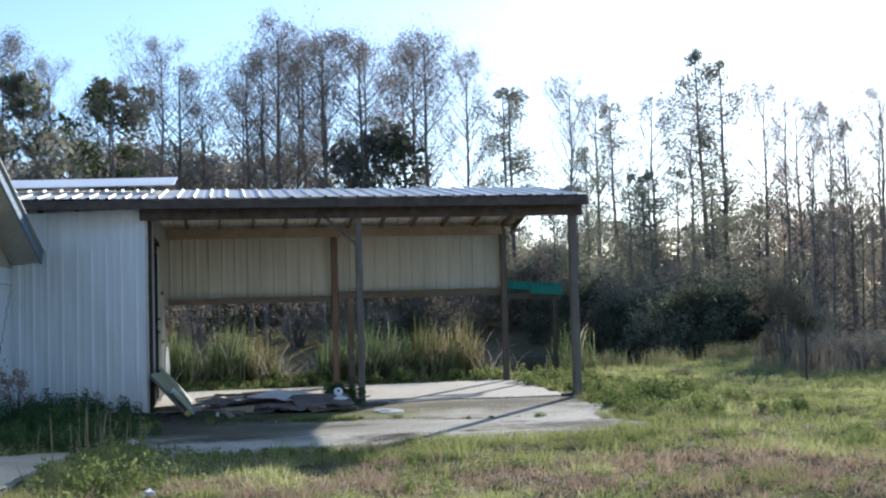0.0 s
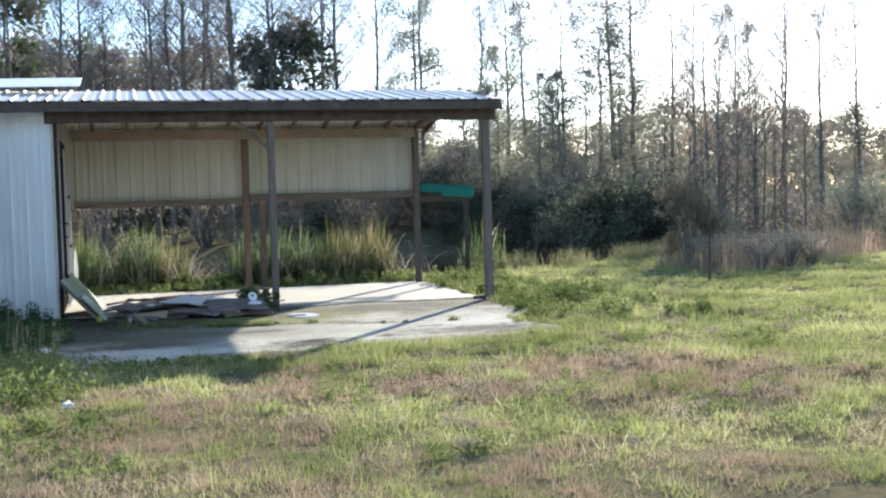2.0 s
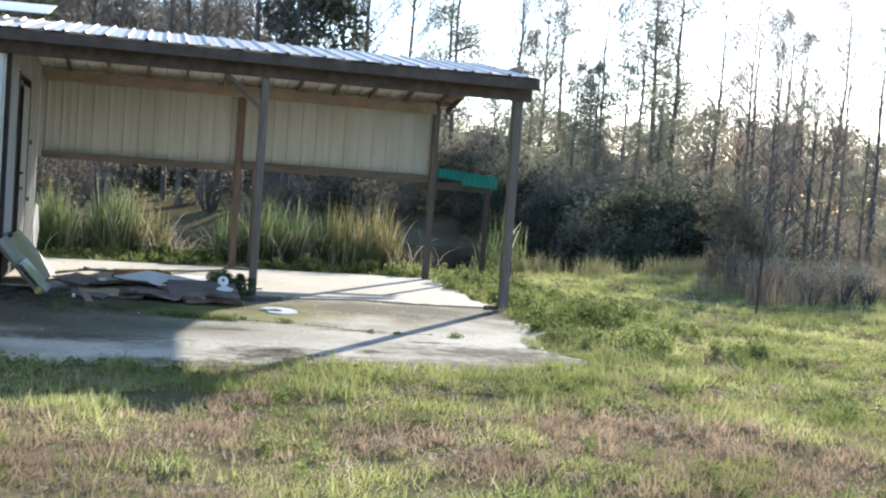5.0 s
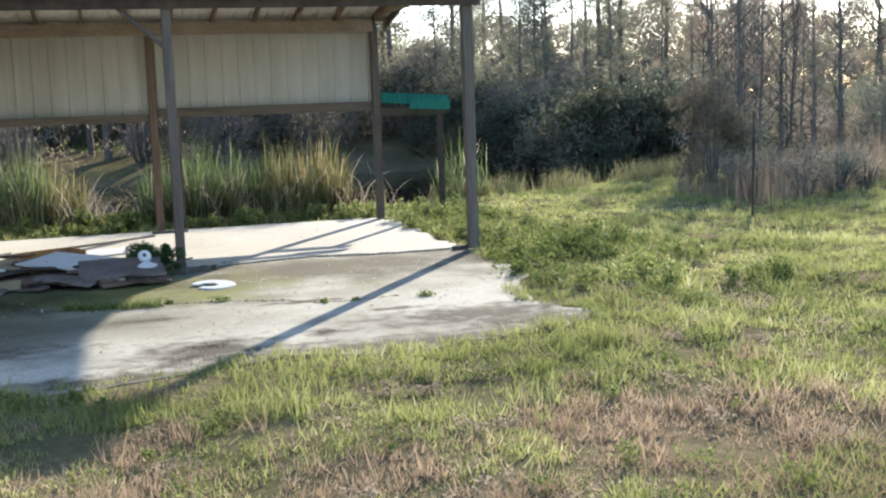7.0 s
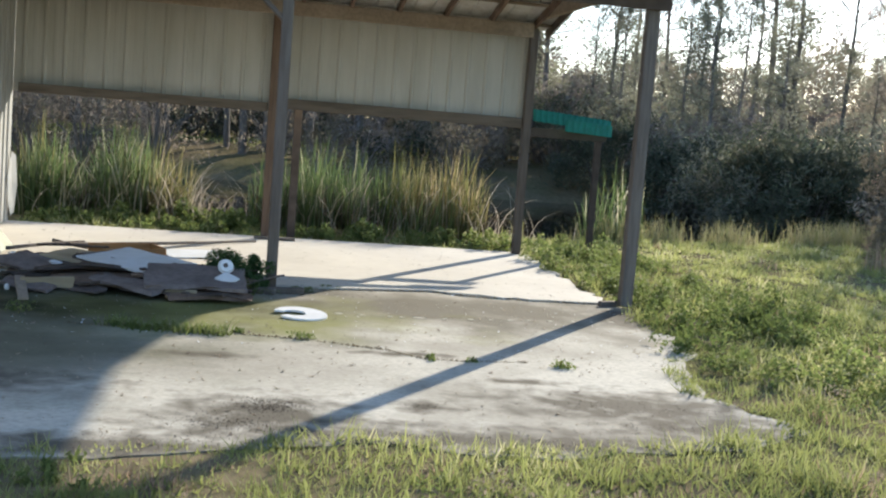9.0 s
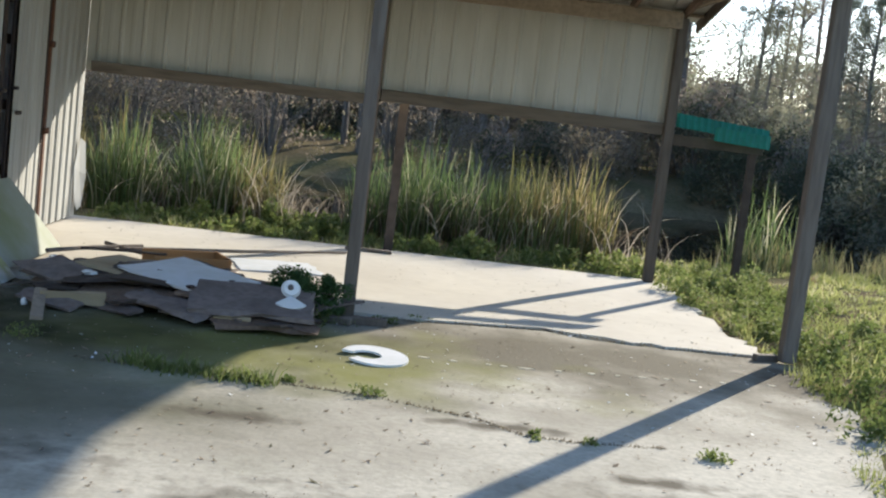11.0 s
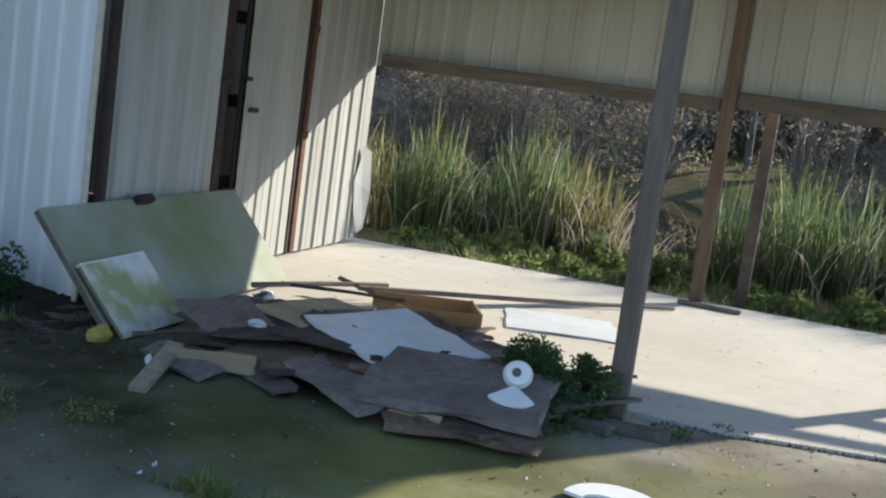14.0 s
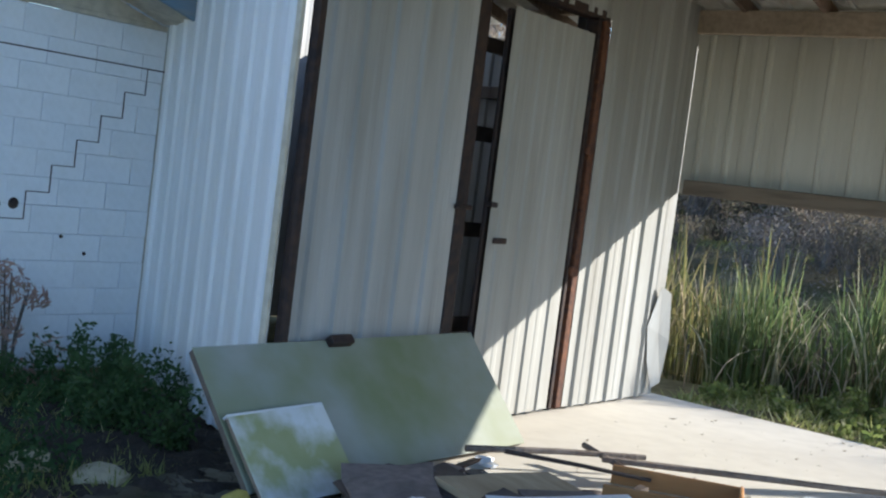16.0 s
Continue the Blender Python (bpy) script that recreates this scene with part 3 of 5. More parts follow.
# dark pole just behind the back wall, and the green awning sheet on its stub post
pole = thing("wooden_pole", "dark wooden pole behind the shed", "pole", (3.36, 4.42, -0.1))
box_part("shaft", (0.10, 0.10, 2.5), (0, 0, 1.25), M["dark_wood"], pole)
awning = thing("green_awning", "strip of green corrugated plastic beside the shed", "awning", (6.28, D + 0.05, 0))
part("sheet", ribbed(bmesh.new(), 1.04, 0.17, 0.076, 0.01, m=Matrix.Translation((0.0, -0.1, 1.70)) @ Euler((radians(-28), radians(4), 0)).to_matrix().to_4x4()), M["green_plastic"], awning)
part("sheet", ribbed(bmesh.new(), 0.62, 0.15, 0.076, 0.01, m=Matrix.Translation((0.42, -0.13, 1.60)) @ Euler((radians(-12), radians(3), 0)).to_matrix().to_4x4()), M["green_plastic"], awning)
box_part("post", (0.08, 0.08, 1.9), (1.0, 0.3, 0.70), M["dark_wood"], awning)
box_part("rail", (1.05, 0.04, 0.12), (0.5, 0.05, 1.56), M["dark_wood"], awning)

# ---------------------------------------------------------------- block house
house = thing("block_house", "white painted concrete block house with cream gable and blue fascia", "house")
EAVE_Z, PITCH = 2.16, radians(16)
box_part("wall", (0.16, 8.8, 2.12), (HX - 0.105, HY - 4.42, 1.06), M["mortar"], house, "white painted block wall")


def gable():
    bm = bmesh.new()
    half = 4.4
    ys = [HY, HY - half, HY - 2 * half]
    zs = [EAVE_Z, EAVE_Z + half * math.tan(PITCH), EAVE_Z]
    front = [bm.verts.new((HX + 0.0, y, z)) for y, z in zip(ys, zs)]
    back = [bm.verts.new((HX - 0.14, y, z)) for y, z in zip(ys, zs)]
    bm.faces.new(front)
    bm.faces.new(back[::-1])
    for k in range(3):
        bm.faces.new((front[k], back[k], back[(k + 1) % 3], front[(k + 1) % 3]))
    part("gable", bm, M["soffit"], house, "cream painted gable boards")
    box_part("trim", (0.03, 8.8, 0.03), (HX + 0.012, HY - 4.42, EAVE_Z - 0.005), M["soffit"], house)
    for k in range(4):
        box_part("siding_lap", (0.016, 8.6 - k * 1.2, 0.012), (HX + 0.006, HY - 4.42, EAVE_Z + 0.17 + k * 0.17), M["soffit"], house)
    for side in (0, 1):
        a = -PITCH if side == 0 else PITCH
        for name, sx, sz, x, z, mat in (("soffit", 0.42, 0.02, HX + 0.22, 0.03, "soffit"), ("fascia", 0.03, 0.15, HX + 0.445, 0.07, "fascia_blue"), ("roof", 6.6, 0.03, HX - 2.8, 0.17, "roof_metal")):
            cy = HY - 0.15 - half / 2 + 0.1 if side == 0 else HY - half * 1.5
            cz = EAVE_Z + z + half / 2 * math.tan(PITCH)
            m = Matrix.Translation((x, cy, cz)) @ Euler((a, 0, 0)).to_matrix().to_4x4()
            box_part(name, (sx, half / math.cos(PITCH) + 0.02, sz), None, M[mat], house, m=m)


gable()


def blocks():
    """Painted blocks in running bond on the part of the wall beside the shed."""
    course, length = 0.163, 0.33
    me = bpy.data.meshes.new("block")
    bm = box(bmesh.new(), (0.035, length - 0.002, course - 0.002), bevel=0.0025)
    bm.to_mesh(me)
    bm.free()
    me.materials.append(M["block_paint"])
    half = bpy.data.meshes.new("half_block")
    bm = box(bmesh.new(), (0.035, length / 2 - 0.002, course - 0.002), bevel=0.0025)
    bm.to_mesh(half)
    bm.free()
    half.materials.append(M["block_paint"])
    for row in range(13):
        for k in range(9):
            y = HY - 0.01 - length / 2 - k * length - (length / 2 if row % 2 else 0)
            ob = new("block", me)
            ob.parent = house
            step = 0.004 if k * 2 + (row % 2) < (13 - row) * 1.0 - 2 else 0.0
            ob.matrix_basis = pose(HX - 0.012 + random.uniform(0, 0.0012) - step, y, 0.02 + course * (row + 0.5))
        if row % 2:
            ob = new("block", half)
            ob.parent = house
            ob.matrix_basis = pose(HX - 0.012, HY - 0.01 - length / 4, 0.02 + course * (row + 0.5))


blocks()


def crack():
    """The stepped crack that climbs the block joints."""
    course, half = 0.163, 0.165
    for k in range(6):
        y, z = HY - 0.13 - k * 0.15, 1.89 - k * course
        part("crack", box(bmesh.new(), (0.004, 0.006, course), (HX + 0.005, y, z - course / 2)), M["dark_steel"], house)
        part("crack", box(bmesh.new(), (0.004, 0.15, 0.005), (HX + 0.005, y - 0.075, z - course)), M["dark_steel"], house)
    part("crack", box(bmesh.new(), (0.004, 1.9, 0.008), (HX + 0.005, HY - 0.95, 1.89)), M["dark_steel"], house)
    for y, z, r in ((HY - 0.95, 1.0, 0.035), (HY - 1.05, 0.99, 0.02), (HY - 0.62, 0.82, 0.012), (HY - 0.45, 0.72, 0.012)):
        bm = bmesh.new()
        bmesh.ops.create_cone(bm, cap_ends=True, segments=9, radius1=r, radius2=r * 0.7, depth=0.012, matrix=Matrix.Translation((HX + 0.008, y, z)) @ Matrix.Rotation(radians(90), 4, "Y"))
        part("hole", bm, M["dark_steel"], house)


crack()


# ---------------------------------------------------------------- debris by the partition
def slab_matrix(a, b, c, thick):
    a, b, c = Vector(a), Vector(b), Vector(c)
    u, v = b - a, c - a
    n = u.cross(v).normalized()
    if n.z < 0:
        n = -n
    v2 = n.cross(u.normalized())
    m = Matrix((u.normalized(), v2, n)).transposed().to_4x4()
    m.translation = a + (u + v) / 2 - n * thick / 2
    return m, u.length, abs(v.dot(v2))


def sheet(name, label, a, b, c, thick, material, category="board", torn=0.0, warp=0.0, group=""):
    """A loose board with corners a, b, c: a thing of its own, its edges ragged and its face warped."""
    m, lu, lv = slab_matrix(a, b, c, thick)
    bm = bmesh.new()
    nx, ny = max(3, int(lu / 0.14)), max(3, int(lv / 0.14))
    tops = {}
    for s in (0.5, -0.5):
        for i in range(nx + 1):
            for j in range(ny + 1):
                x, y = (i / nx - 0.5) * lu, (j / ny - 0.5) * lv
                if i in (0, nx):
                    x += random.uniform(-1, 1) * torn
                if j in (0, ny):
                    y += random.uniform(-1, 1) * torn
                z = s * thick + warp * (math.sin(2.2 * i / nx + 0.5) * math.cos(1.7 * j / ny) - 0.5)
                tops[s, i, j] = bm.verts.new((x, y, z))
    for s in (0.5, -0.5):
        for i in range(nx):
            for j in range(ny):
                q = [tops[s, i, j], tops[s, i + 1, j], tops[s, i + 1, j + 1], tops[s, i, j + 1]]
                bm.faces.new(q if s > 0 else q[::-1])
    ring = [(i, 0) for i in range(nx)] + [(nx, j) for j in range(ny)] + [(i, ny) for i in range(nx, 0, -1)] + [(0, j) for j in range(ny, 0, -1)]
    for k, p in enumerate(ring):
        q = ring[(k + 1) % len(ring)]
        bm.faces.new((tops[-0.5, *p], tops[-0.5, *q], tops[0.5, *q], tops[0.5, *p]))
    ob = part(name, bm, M[material])
    ob.matrix_world = m
    return tagged(ob, label, category, group)


panel = thing("leaning_panel", "large mouldy grey-green panel leaning on the shed wall", "panel")
m, lu, lv = slab_matrix((0.53, -0.57, 0.03), (0.56, 1.45, 0.045), (0.06, -0.47, 0.57), 0.05)
box_part("face_sheet", (lu, lv, 0.008), None, M["mouldy"], panel, m=m @ Matrix.Translation((0, 0, 0.022)), bevel=0.003)
box_part("core", (lu - 0.01, lv - 0.01, 0.036), None, M["old_wood"], panel, m=m, bevel=0.003)
box_part("bracket", (0.16, 0.05, 0.05), None, M["dark_steel"], panel, m=m @ Matrix.Translation((-0.10, lv / 2 - 0.02, 0.045)) if m.col[1].z > 0 else m @ Matrix.Translation((-0.10, -lv / 2 + 0.02, 0.045)))
small = thing("small_panel", "small white board stained with green moss, leaning", "panel")
m, lu, lv = slab_matrix((0.64, -0.51, -0.005), (0.64, 0.07, 0.005), (0.345, -0.53, 0.32), 0.03)
box_part("face_sheet", (lu, lv, 0.006), None, M["mossy_white"], small, m=m @ Matrix.Translation((0, 0, 0.014)), bevel=0.002)
box_part("core", (lu - 0.006, lv - 0.006, 0.022), None, M["pale_wood"], small, m=m, bevel=0.002)
box_part("edge_strip", (lu, 0.012, 0.034), None, M["white_board"], small, "white edging strip", m=m @ Matrix.Translation((0, (lv / 2 + 0.006) * (1 if m.col[1].z > 0 else -1), 0)), bevel=0.002)

PILE = "boards of the debris pile"
for name, label, a, b, c, thick, mat, torn, warp in (
        ("broken_board", "broad grey-brown broken board on the debris pile", (2.04, -0.90, 0.10), (2.86, -0.86, 0.09), (1.96, -0.30, 0.22), 0.03, "grey_board", 0.025, 0.03),
        ("white_sheet", "white laminate sheet sticking out of the pile", (1.80, -0.78, 0.12), (2.20, -0.30, 0.16), (1.56, 0.22, 0.23), 0.018, "white_board", 0.02, 0.05),
        ("plywood_sheet", "pale tan plywood sheet on the debris pile", (1.06, 0.05, 0.17), (1.44, -0.06, 0.14), (1.22, 0.68, 0.17), 0.03, "tan_board", 0.01, 0.015),
        ("broken_board", "dark grey-brown board lying on the pile", (1.85, 0.05, 0.16), (2.36, -0.05, 0.13), (1.80, 0.55, 0.15), 0.025, "grey_board", 0.03, 0.03),
        ("broken_board", "curved tan-brown veneer board in the pile", (0.98, -0.55, 0.09), (1.24, -0.26, 0.12), (0.74, -0.02, 0.19), 0.015, "grey_board", 0.02, 0.06),
        ("white_sheet", "white sheet lying in the sun on the floor", (1.96, 1.52, 0.012), (2.68, 1.72, 0.012), (2.0, 2.28, 0.012), 0.012, "white_board", 0.02, 0.01),
        ("broken_board", "long grey board sloping off the pile", (1.55, -0.62, 0.08), (2.1, -0.98, 0.05), (1.66, -0.45, 0.13), 0.025, "grey_board", 0.03, 0.03),
        ("broken_board", "brown broken board at the pile's edge", (2.18, -1.0, 0.03), (2.86, -0.94, 0.03), (2.2, -0.7, 0.08), 0.025, "brown_wood", 0.03, 0.02),
        ("broken_board", "dark splintered board in the pile", (2.45, -0.15, 0.13), (2.9, -0.45, 0.10), (2.5, 0.2, 0.15), 0.02, "dark_wood", 0.05, 0.05),
        ("broken_board", "brown broken board under the pile", (1.25, -0.66, 0.06), (1.95, -0.70, 0.05), (1.22, -0.30, 0.13), 0.03, "brown_wood", 0.04, 0.03),
        ("broken_board", "brown broken board low in the pile", (2.0, -0.74, 0.03), (2.7, -0.76, 0.03), (2.0, -0.3, 0.09), 0.025, "dark_wood", 0.03, 0.02),
        ("broken_board", "dark splintered board in the pile", (0.75, 0.05, 0.12), (1.5, -0.1, 0.10), (0.80, 0.45, 0.14), 0.02, "grey_board", 0.04, 0.04),
        ("broken_board", "dark splintered board in the pile", (1.05, -0.55, 0.12), (1.75, -0.45, 0.16), (1.1, -0.1, 0.14), 0.02, "dark_wood", 0.05, 0.05),
        ("broken_board", "dark splintered board in the pile", (2.3, -0.35, 0.14), (2.85, -0.30, 0.10), (2.25, 0.15, 0.17), 0.02, "grey_board", 0.05, 0.05),
        ("broken_board", "brown plank at the foot of the pile", (1.06, -0.80, 0.10), (1.45, -0.68, 0.10), (1.06, -0.78, 0.02), 0.03, "tan_board", 0.01, 0.01),
        ("broken_board", "pale plank end at the foot of the pile", (2.2, -0.86, 0.07), (2.45, -0.88, 0.07), (2.2, -0.84, 0.0), 0.03, "tan_board", 0.01, 0.0),
        ("broken_board", "brown board at the bottom of the pile", (0.95, -0.35, 0.03), (2.75, -0.35, 0.03), (0.95, 0.4, 0.04), 0.03, "dark_wood", 0.06, 0.02),
        ("broken_board", "brown board at the bottom of the pile", (0.85, -0.3, 0.07), (2.5, -0.2, 0.075), (0.9, 0.6, 0.09), 0.03, "brown_wood", 0.08, 0.03),
        ("broken_board", "grey-brown board in the pile", (1.4, 0.1, 0.13), (2.2, 0.3, 0.12), (1.3, 0.8, 0.10), 0.03, "grey_board", 0.05, 0.03)):
    sheet(name, label, a, b, c, thick, mat, "board", torn, warp, PILE)

for k in range(64):
    x, y = random.uniform(0.75, 2.9), random.uniform(-0.92, 0.75)
    a, l, w = random.uniform(0, 3.14), random.uniform(0.15, 0.55), random.uniform(0.03, 0.14)
    z = 0.02 + 0.12 * max(0.0, 1 - ((x - 1.8) / 1.2) ** 2) * max(0.0, 1 - (y / 0.85) ** 2) + random.uniform(0, 0.05)
    u, v = Vector((math.cos(a), math.sin(a), random.uniform(-0.12, 0.12))) * l, Vector((-math.sin(a), math.cos(a), random.uniform(-0.2, 0.2))) * w
    p = Vector((x, y, max(z, 0.03)))
    sheet("splintered_plank", random.choice(("dark splintered plank piece in the debris pile", "grey splintered plank piece in the debris pile")), p, p + u, p + v, 0.018, random.choice(("grey_board", "dark_wood", "brown_wood", "old_wood", "dark_wood", "grey_board")), "plank", 0.012, 0.012, "fragments of the debris pile")

drawer = thing("drawer", "broken wooden drawer with varnished sides", "drawer", (1.68, 1.08, 0.05), turn=24)
box_part("bottom", (0.62, 0.42, 0.012), (0, 0, 0.012), M["tan_board"], drawer)
for y in (-0.21, 0.21):
    box_part("side", (0.62, 0.02, 0.10), (0, y, 0.06), M["orange_wood"], drawer)
box_part("front", (0.02, 0.44, 0.11), (0.31, 0, 0.06), M["orange_wood"], drawer)


def stick(label, a, b, r, mat):
    bm = tube(bmesh.new(), [a, [(p + q) / 2 + random.uniform(-.01, .01) for p, q in zip(a, b)], b], [r, r * 0.9, r * 0.8], 6)
    return tagged(part("stick", bm, M[mat]), label, "stick", "sticks on the pile")


stick("long weathered pole lying across the floor", (1.1, 1.42, 0.10), (2.92, 3.42, 0.018), 0.018, "old_wood")
stick("thin grey stick on the debris pile", (0.62, 0.86, 0.10), (1.2, 1.7, 0.10), 0.018, "old_wood")
stick("thin grey stick on the debris pile", (0.92, 1.52, 0.12), (1.45, 1.36, 0.06), 0.018, "old_wood")
stick("thin dark stick on the debris pile", (0.9, 0.8, 0.16), (1.5, 1.2, 0.12), 0.013, "dark_wood")
sheet("plank", "pale mossy plank end sticking out of the pile", (1.13, -1.24, 0.005), (1.0, -0.72, 0.09), (1.2, -1.2, 0.005), 0.03, "pale_wood", "plank")


def ring_disc(bm, points, z0, z1):
    up, low = [bm.verts.new((x, y, z1)) for x, y in points], [bm.verts.new((x, y, z0)) for x, y in points]
    bm.faces.new(up)
    bm.faces.new(low[::-1])
    for k in range(len(points)):
        bm.faces.new((low[k], low[(k + 1) % len(points)], up[(k + 1) % len(points)], up[k]))
    return bm


def toilet_seat():
    """A broken seat: an oval ring with one side missing."""
    outer = [(0.21 * math.cos(a), 0.235 * math.sin(a)) for a in np.linspace(radians(-150), radians(160), 22)]
    inner = [(0.09 * math.cos(a) - 0.05, 0.10 * math.sin(a)) for a in np.linspace(radians(150), radians(-140), 16)]
    bm = ring_disc(bmesh.new(), outer + inner, 0.0, 0.014)
    bmesh.ops.recalc_face_normals(bm, faces=bm.faces)
    ob = tagged(part("toilet_seat", bm, M["porcelain"]), "broken white toilet seat lying on the apron", "toilet seat")
    ob.matrix_world = pose(3.27, -1.29, -0.01, 2, 1, 10)


toilet_seat()
float_ball = thing("plastic_float", "white plastic disc and flared piece on the pile", "scrap", (2.68, -0.56, 0.16))
bm = bmesh.new()
bmesh.ops.create_cone(bm, cap_ends=True, segments=24, radius1=0.068, radius2=0.055, depth=0.03, matrix=Matrix.Translation((-0.02, 0.05, 0.075)) @ Euler((radians(58), 0, radians(14))).to_matrix().to_4x4())
disc = part("disc", bm, M["porcelain"], float_ball)
bm = bmesh.new()
bmesh.ops.create_cone(bm, cap_ends=True, segments=14, radius1=0.022, radius2=0.02, depth=0.012, matrix=Matrix.Translation((-0.024, 0.034, 0.084)) @ Euler((radians(58), 0, radians(14))).to_matrix().to_4x4())
part("hub", bm, M["grey_board"], disc)
fan = [(0.0, 0.06)] + [(0.13 * math.sin(a), 0.04 - 0.14 * math.cos(a)) for a in np.linspace(radians(-52), radians(52), 10)]
bm = ring_disc(bmesh.new(), fan, 0.0, 0.012)
bmesh.ops.recalc_face_normals(bm, faces=bm.faces)
bmesh.ops.transform(bm, matrix=pose(-0.01, -0.05, 0.0, 22, 0, 8), verts=bm.verts)
part("flare", bm, M["porcelain"], float_ball)


def lump(name, label, at, size, mat, category, rough=0.35):
    bm = bmesh.new()
    bmesh.ops.create_icosphere(bm, subdivisions=2, radius=1)
    for v in bm.verts:
        v.co *= 1 + rough * noise.noise(v.co * 1.7 + Vector(at) * 9)
        v.co = Vector((v.co.x * size[0], v.co.y * size[1], max(v.co.z, -0.75) * size[2] + size[2] * 0.75))
    ob = tagged(part(name, bm, M[mat]), label, category)
    ob.matrix_world = pose(*at, 0, 0, random.uniform(0, 180))
    return ob


lump("foam_scrap", "piece of yellowed foam by the leaning panel", (0.56, -0.62, -0.02), (0.07, 0.05, 0.05), "foam", "scrap")
lump("crumpled_wrap", "crumpled grey plastic wrap on the pile", (0.66, 0.98, 0.0), (0.07, 0.05, 0.03), "white_board", "scrap", 0.9)
lump("paper_scrap", "small white paper scrap in the pile", (1.24, -0.28, 0.14), (0.06, 0.05, 0.02), "white_board", "scrap", 0.9)
lump("tin_can", "small dented pale can by the pile", (0.96, -0.80, -0.018), (0.022, 0.022, 0.03), "porcelain", "can", 0.2)
# dark lumps added where gaps between the boards lie in shade
lump("gap_shade", "dark lump added as the shade of a gap in the pile", (2.22, -0.22, 0.15), (0.06, 0.04, 0.025), "dark_steel", "rag", 0.8)
lump("gap_shade", "dark lump added as the shade of a gap in the pile", (1.98, -0.52, 0.16), (0.035, 0.03, 0.015), "dark_steel", "rag", 0.8)
for at in ((0.49, -7.46, -0.04), (-0.18, -4.0, 0.02), (0.08, -3.85, -0.02)):
    lump("paper_litter", "crumpled white paper litter in the grass", at, (0.06, 0.045, 0.03), "white_board", "litter", 0.9)
for x, y, s in ((-0.40, -0.98, 0.20), (-0.08, -0.82, 0.17), (-0.75, -1.2, 0.14), (-0.3, -1.35, 0.12)):
    lump("flat_stone", "flat pale yellowish stone in the weeds", (x, y, -0.06), (s, s * 0.7, 0.05), "stone", "stone", 0.5)
for x, y, sx, sy, t in ((3.18, -0.2, 0.32, 0.09, 4), (2.98, -0.28, 0.22, 0.08, -12), (6.22, 0.06, 0.2, 0.07, 20)):
    ob = tagged(part("wood_block", box(bmesh.new(), (sx, sy, 0.05), (0, 0, 0.025), None, 0.006), M["old_wood"]), "rotten wood offcut at the foot of a post", "wood block")
    ob.matrix_world = pose(x, y, -0.018, 0, 0, t)
tagged(part("wood_block", box(bmesh.new(), (0.5, 0.07, 0.035), (0, 0, 0.018), None, 0.006), M["old_wood"]), "grey plank offcut by the back post", "wood block").matrix_world = pose(3.15, D - 0.16, 0.0, 0, 0, -3)

# ---------------------------------------------------------------- plants
def blades(name, x, y, z, height, width, lean, material, parent=None, droop=0.5, segments=2):
    """Grass or reed blades: tapered strips that bend over; all arguments are arrays of one length."""
    n = len(x)
    turn, bend = RNG.uniform(0, 2 * np.pi, n), RNG.uniform(0, 2 * np.pi, n)
    side = np.stack([np.cos(turn), np.sin(turn), np.zeros(n)], -1) * (width / 2)[:, None]
    way = np.stack([np.cos(bend), np.sin(bend)], -1) * (lean * height)[:, None]
    base = np.stack([x, y, z], -1)
    rows = []
    for k in range(segments):
        t = k / segments
        p = base.copy()
        p[:, :2] += way * (t ** 1.8)
        p[:, 2] += height * (t - droop * lean * t * t)
        w = 1 - 0.55 * t
        rows += [p - side * w, p + side * w]
    tip = base.copy()
    tip[:, :2] += way
    tip[:, 2] += height * (1 - droop * lean)
    rows.append(tip)
    v = np.stack(rows, 1)
    c = 2 * segments + 1
    tri = []
    for k in range(segments - 1):
        a = 2 * k
        tri += [(a, a + 1, a + 3), (a, a + 3, a + 2)]
    tri.append((c - 3, c - 2, c - 1))
    f = (np.arange(n)[:, None, None] * c + np.array(tri)[None]).reshape(-1, 3)
    return arrays(name, v.reshape(-1, 3), f, material, parent)


def field(n, x0, x1, y0, y1, keep):
    x, y = RNG.uniform(x0, x1, n), RNG.uniform(y0, y1, n)
    ok = keep(x, y)
    return x[ok], y[ok]


def patch(x, y, scale, seed):
    """A smooth random pattern from -1 to 1."""
    r = np.random.default_rng(seed)
    out = np.zeros(np.shape(x))
    for _ in range(7):
        a, k, p = r.uniform(0, 2 * np.pi), r.uniform(0.6, 1.6) / scale, r.uniform(0, 6.28)
        out += np.sin((x * np.cos(a) + y * np.sin(a)) * k * 6.28 / 2 + p)
    return out / 3.2


def patch_of(x, y, spots):
    """How strongly points lie in soft round spots (x, y, radius)."""
    out = np.zeros(np.shape(x))
    for cx, cy, r in spots:
        out = np.maximum(out, 1 - smooth(0.5, 1.2, np.hypot(x - cx, y - cy) / r))
    return out


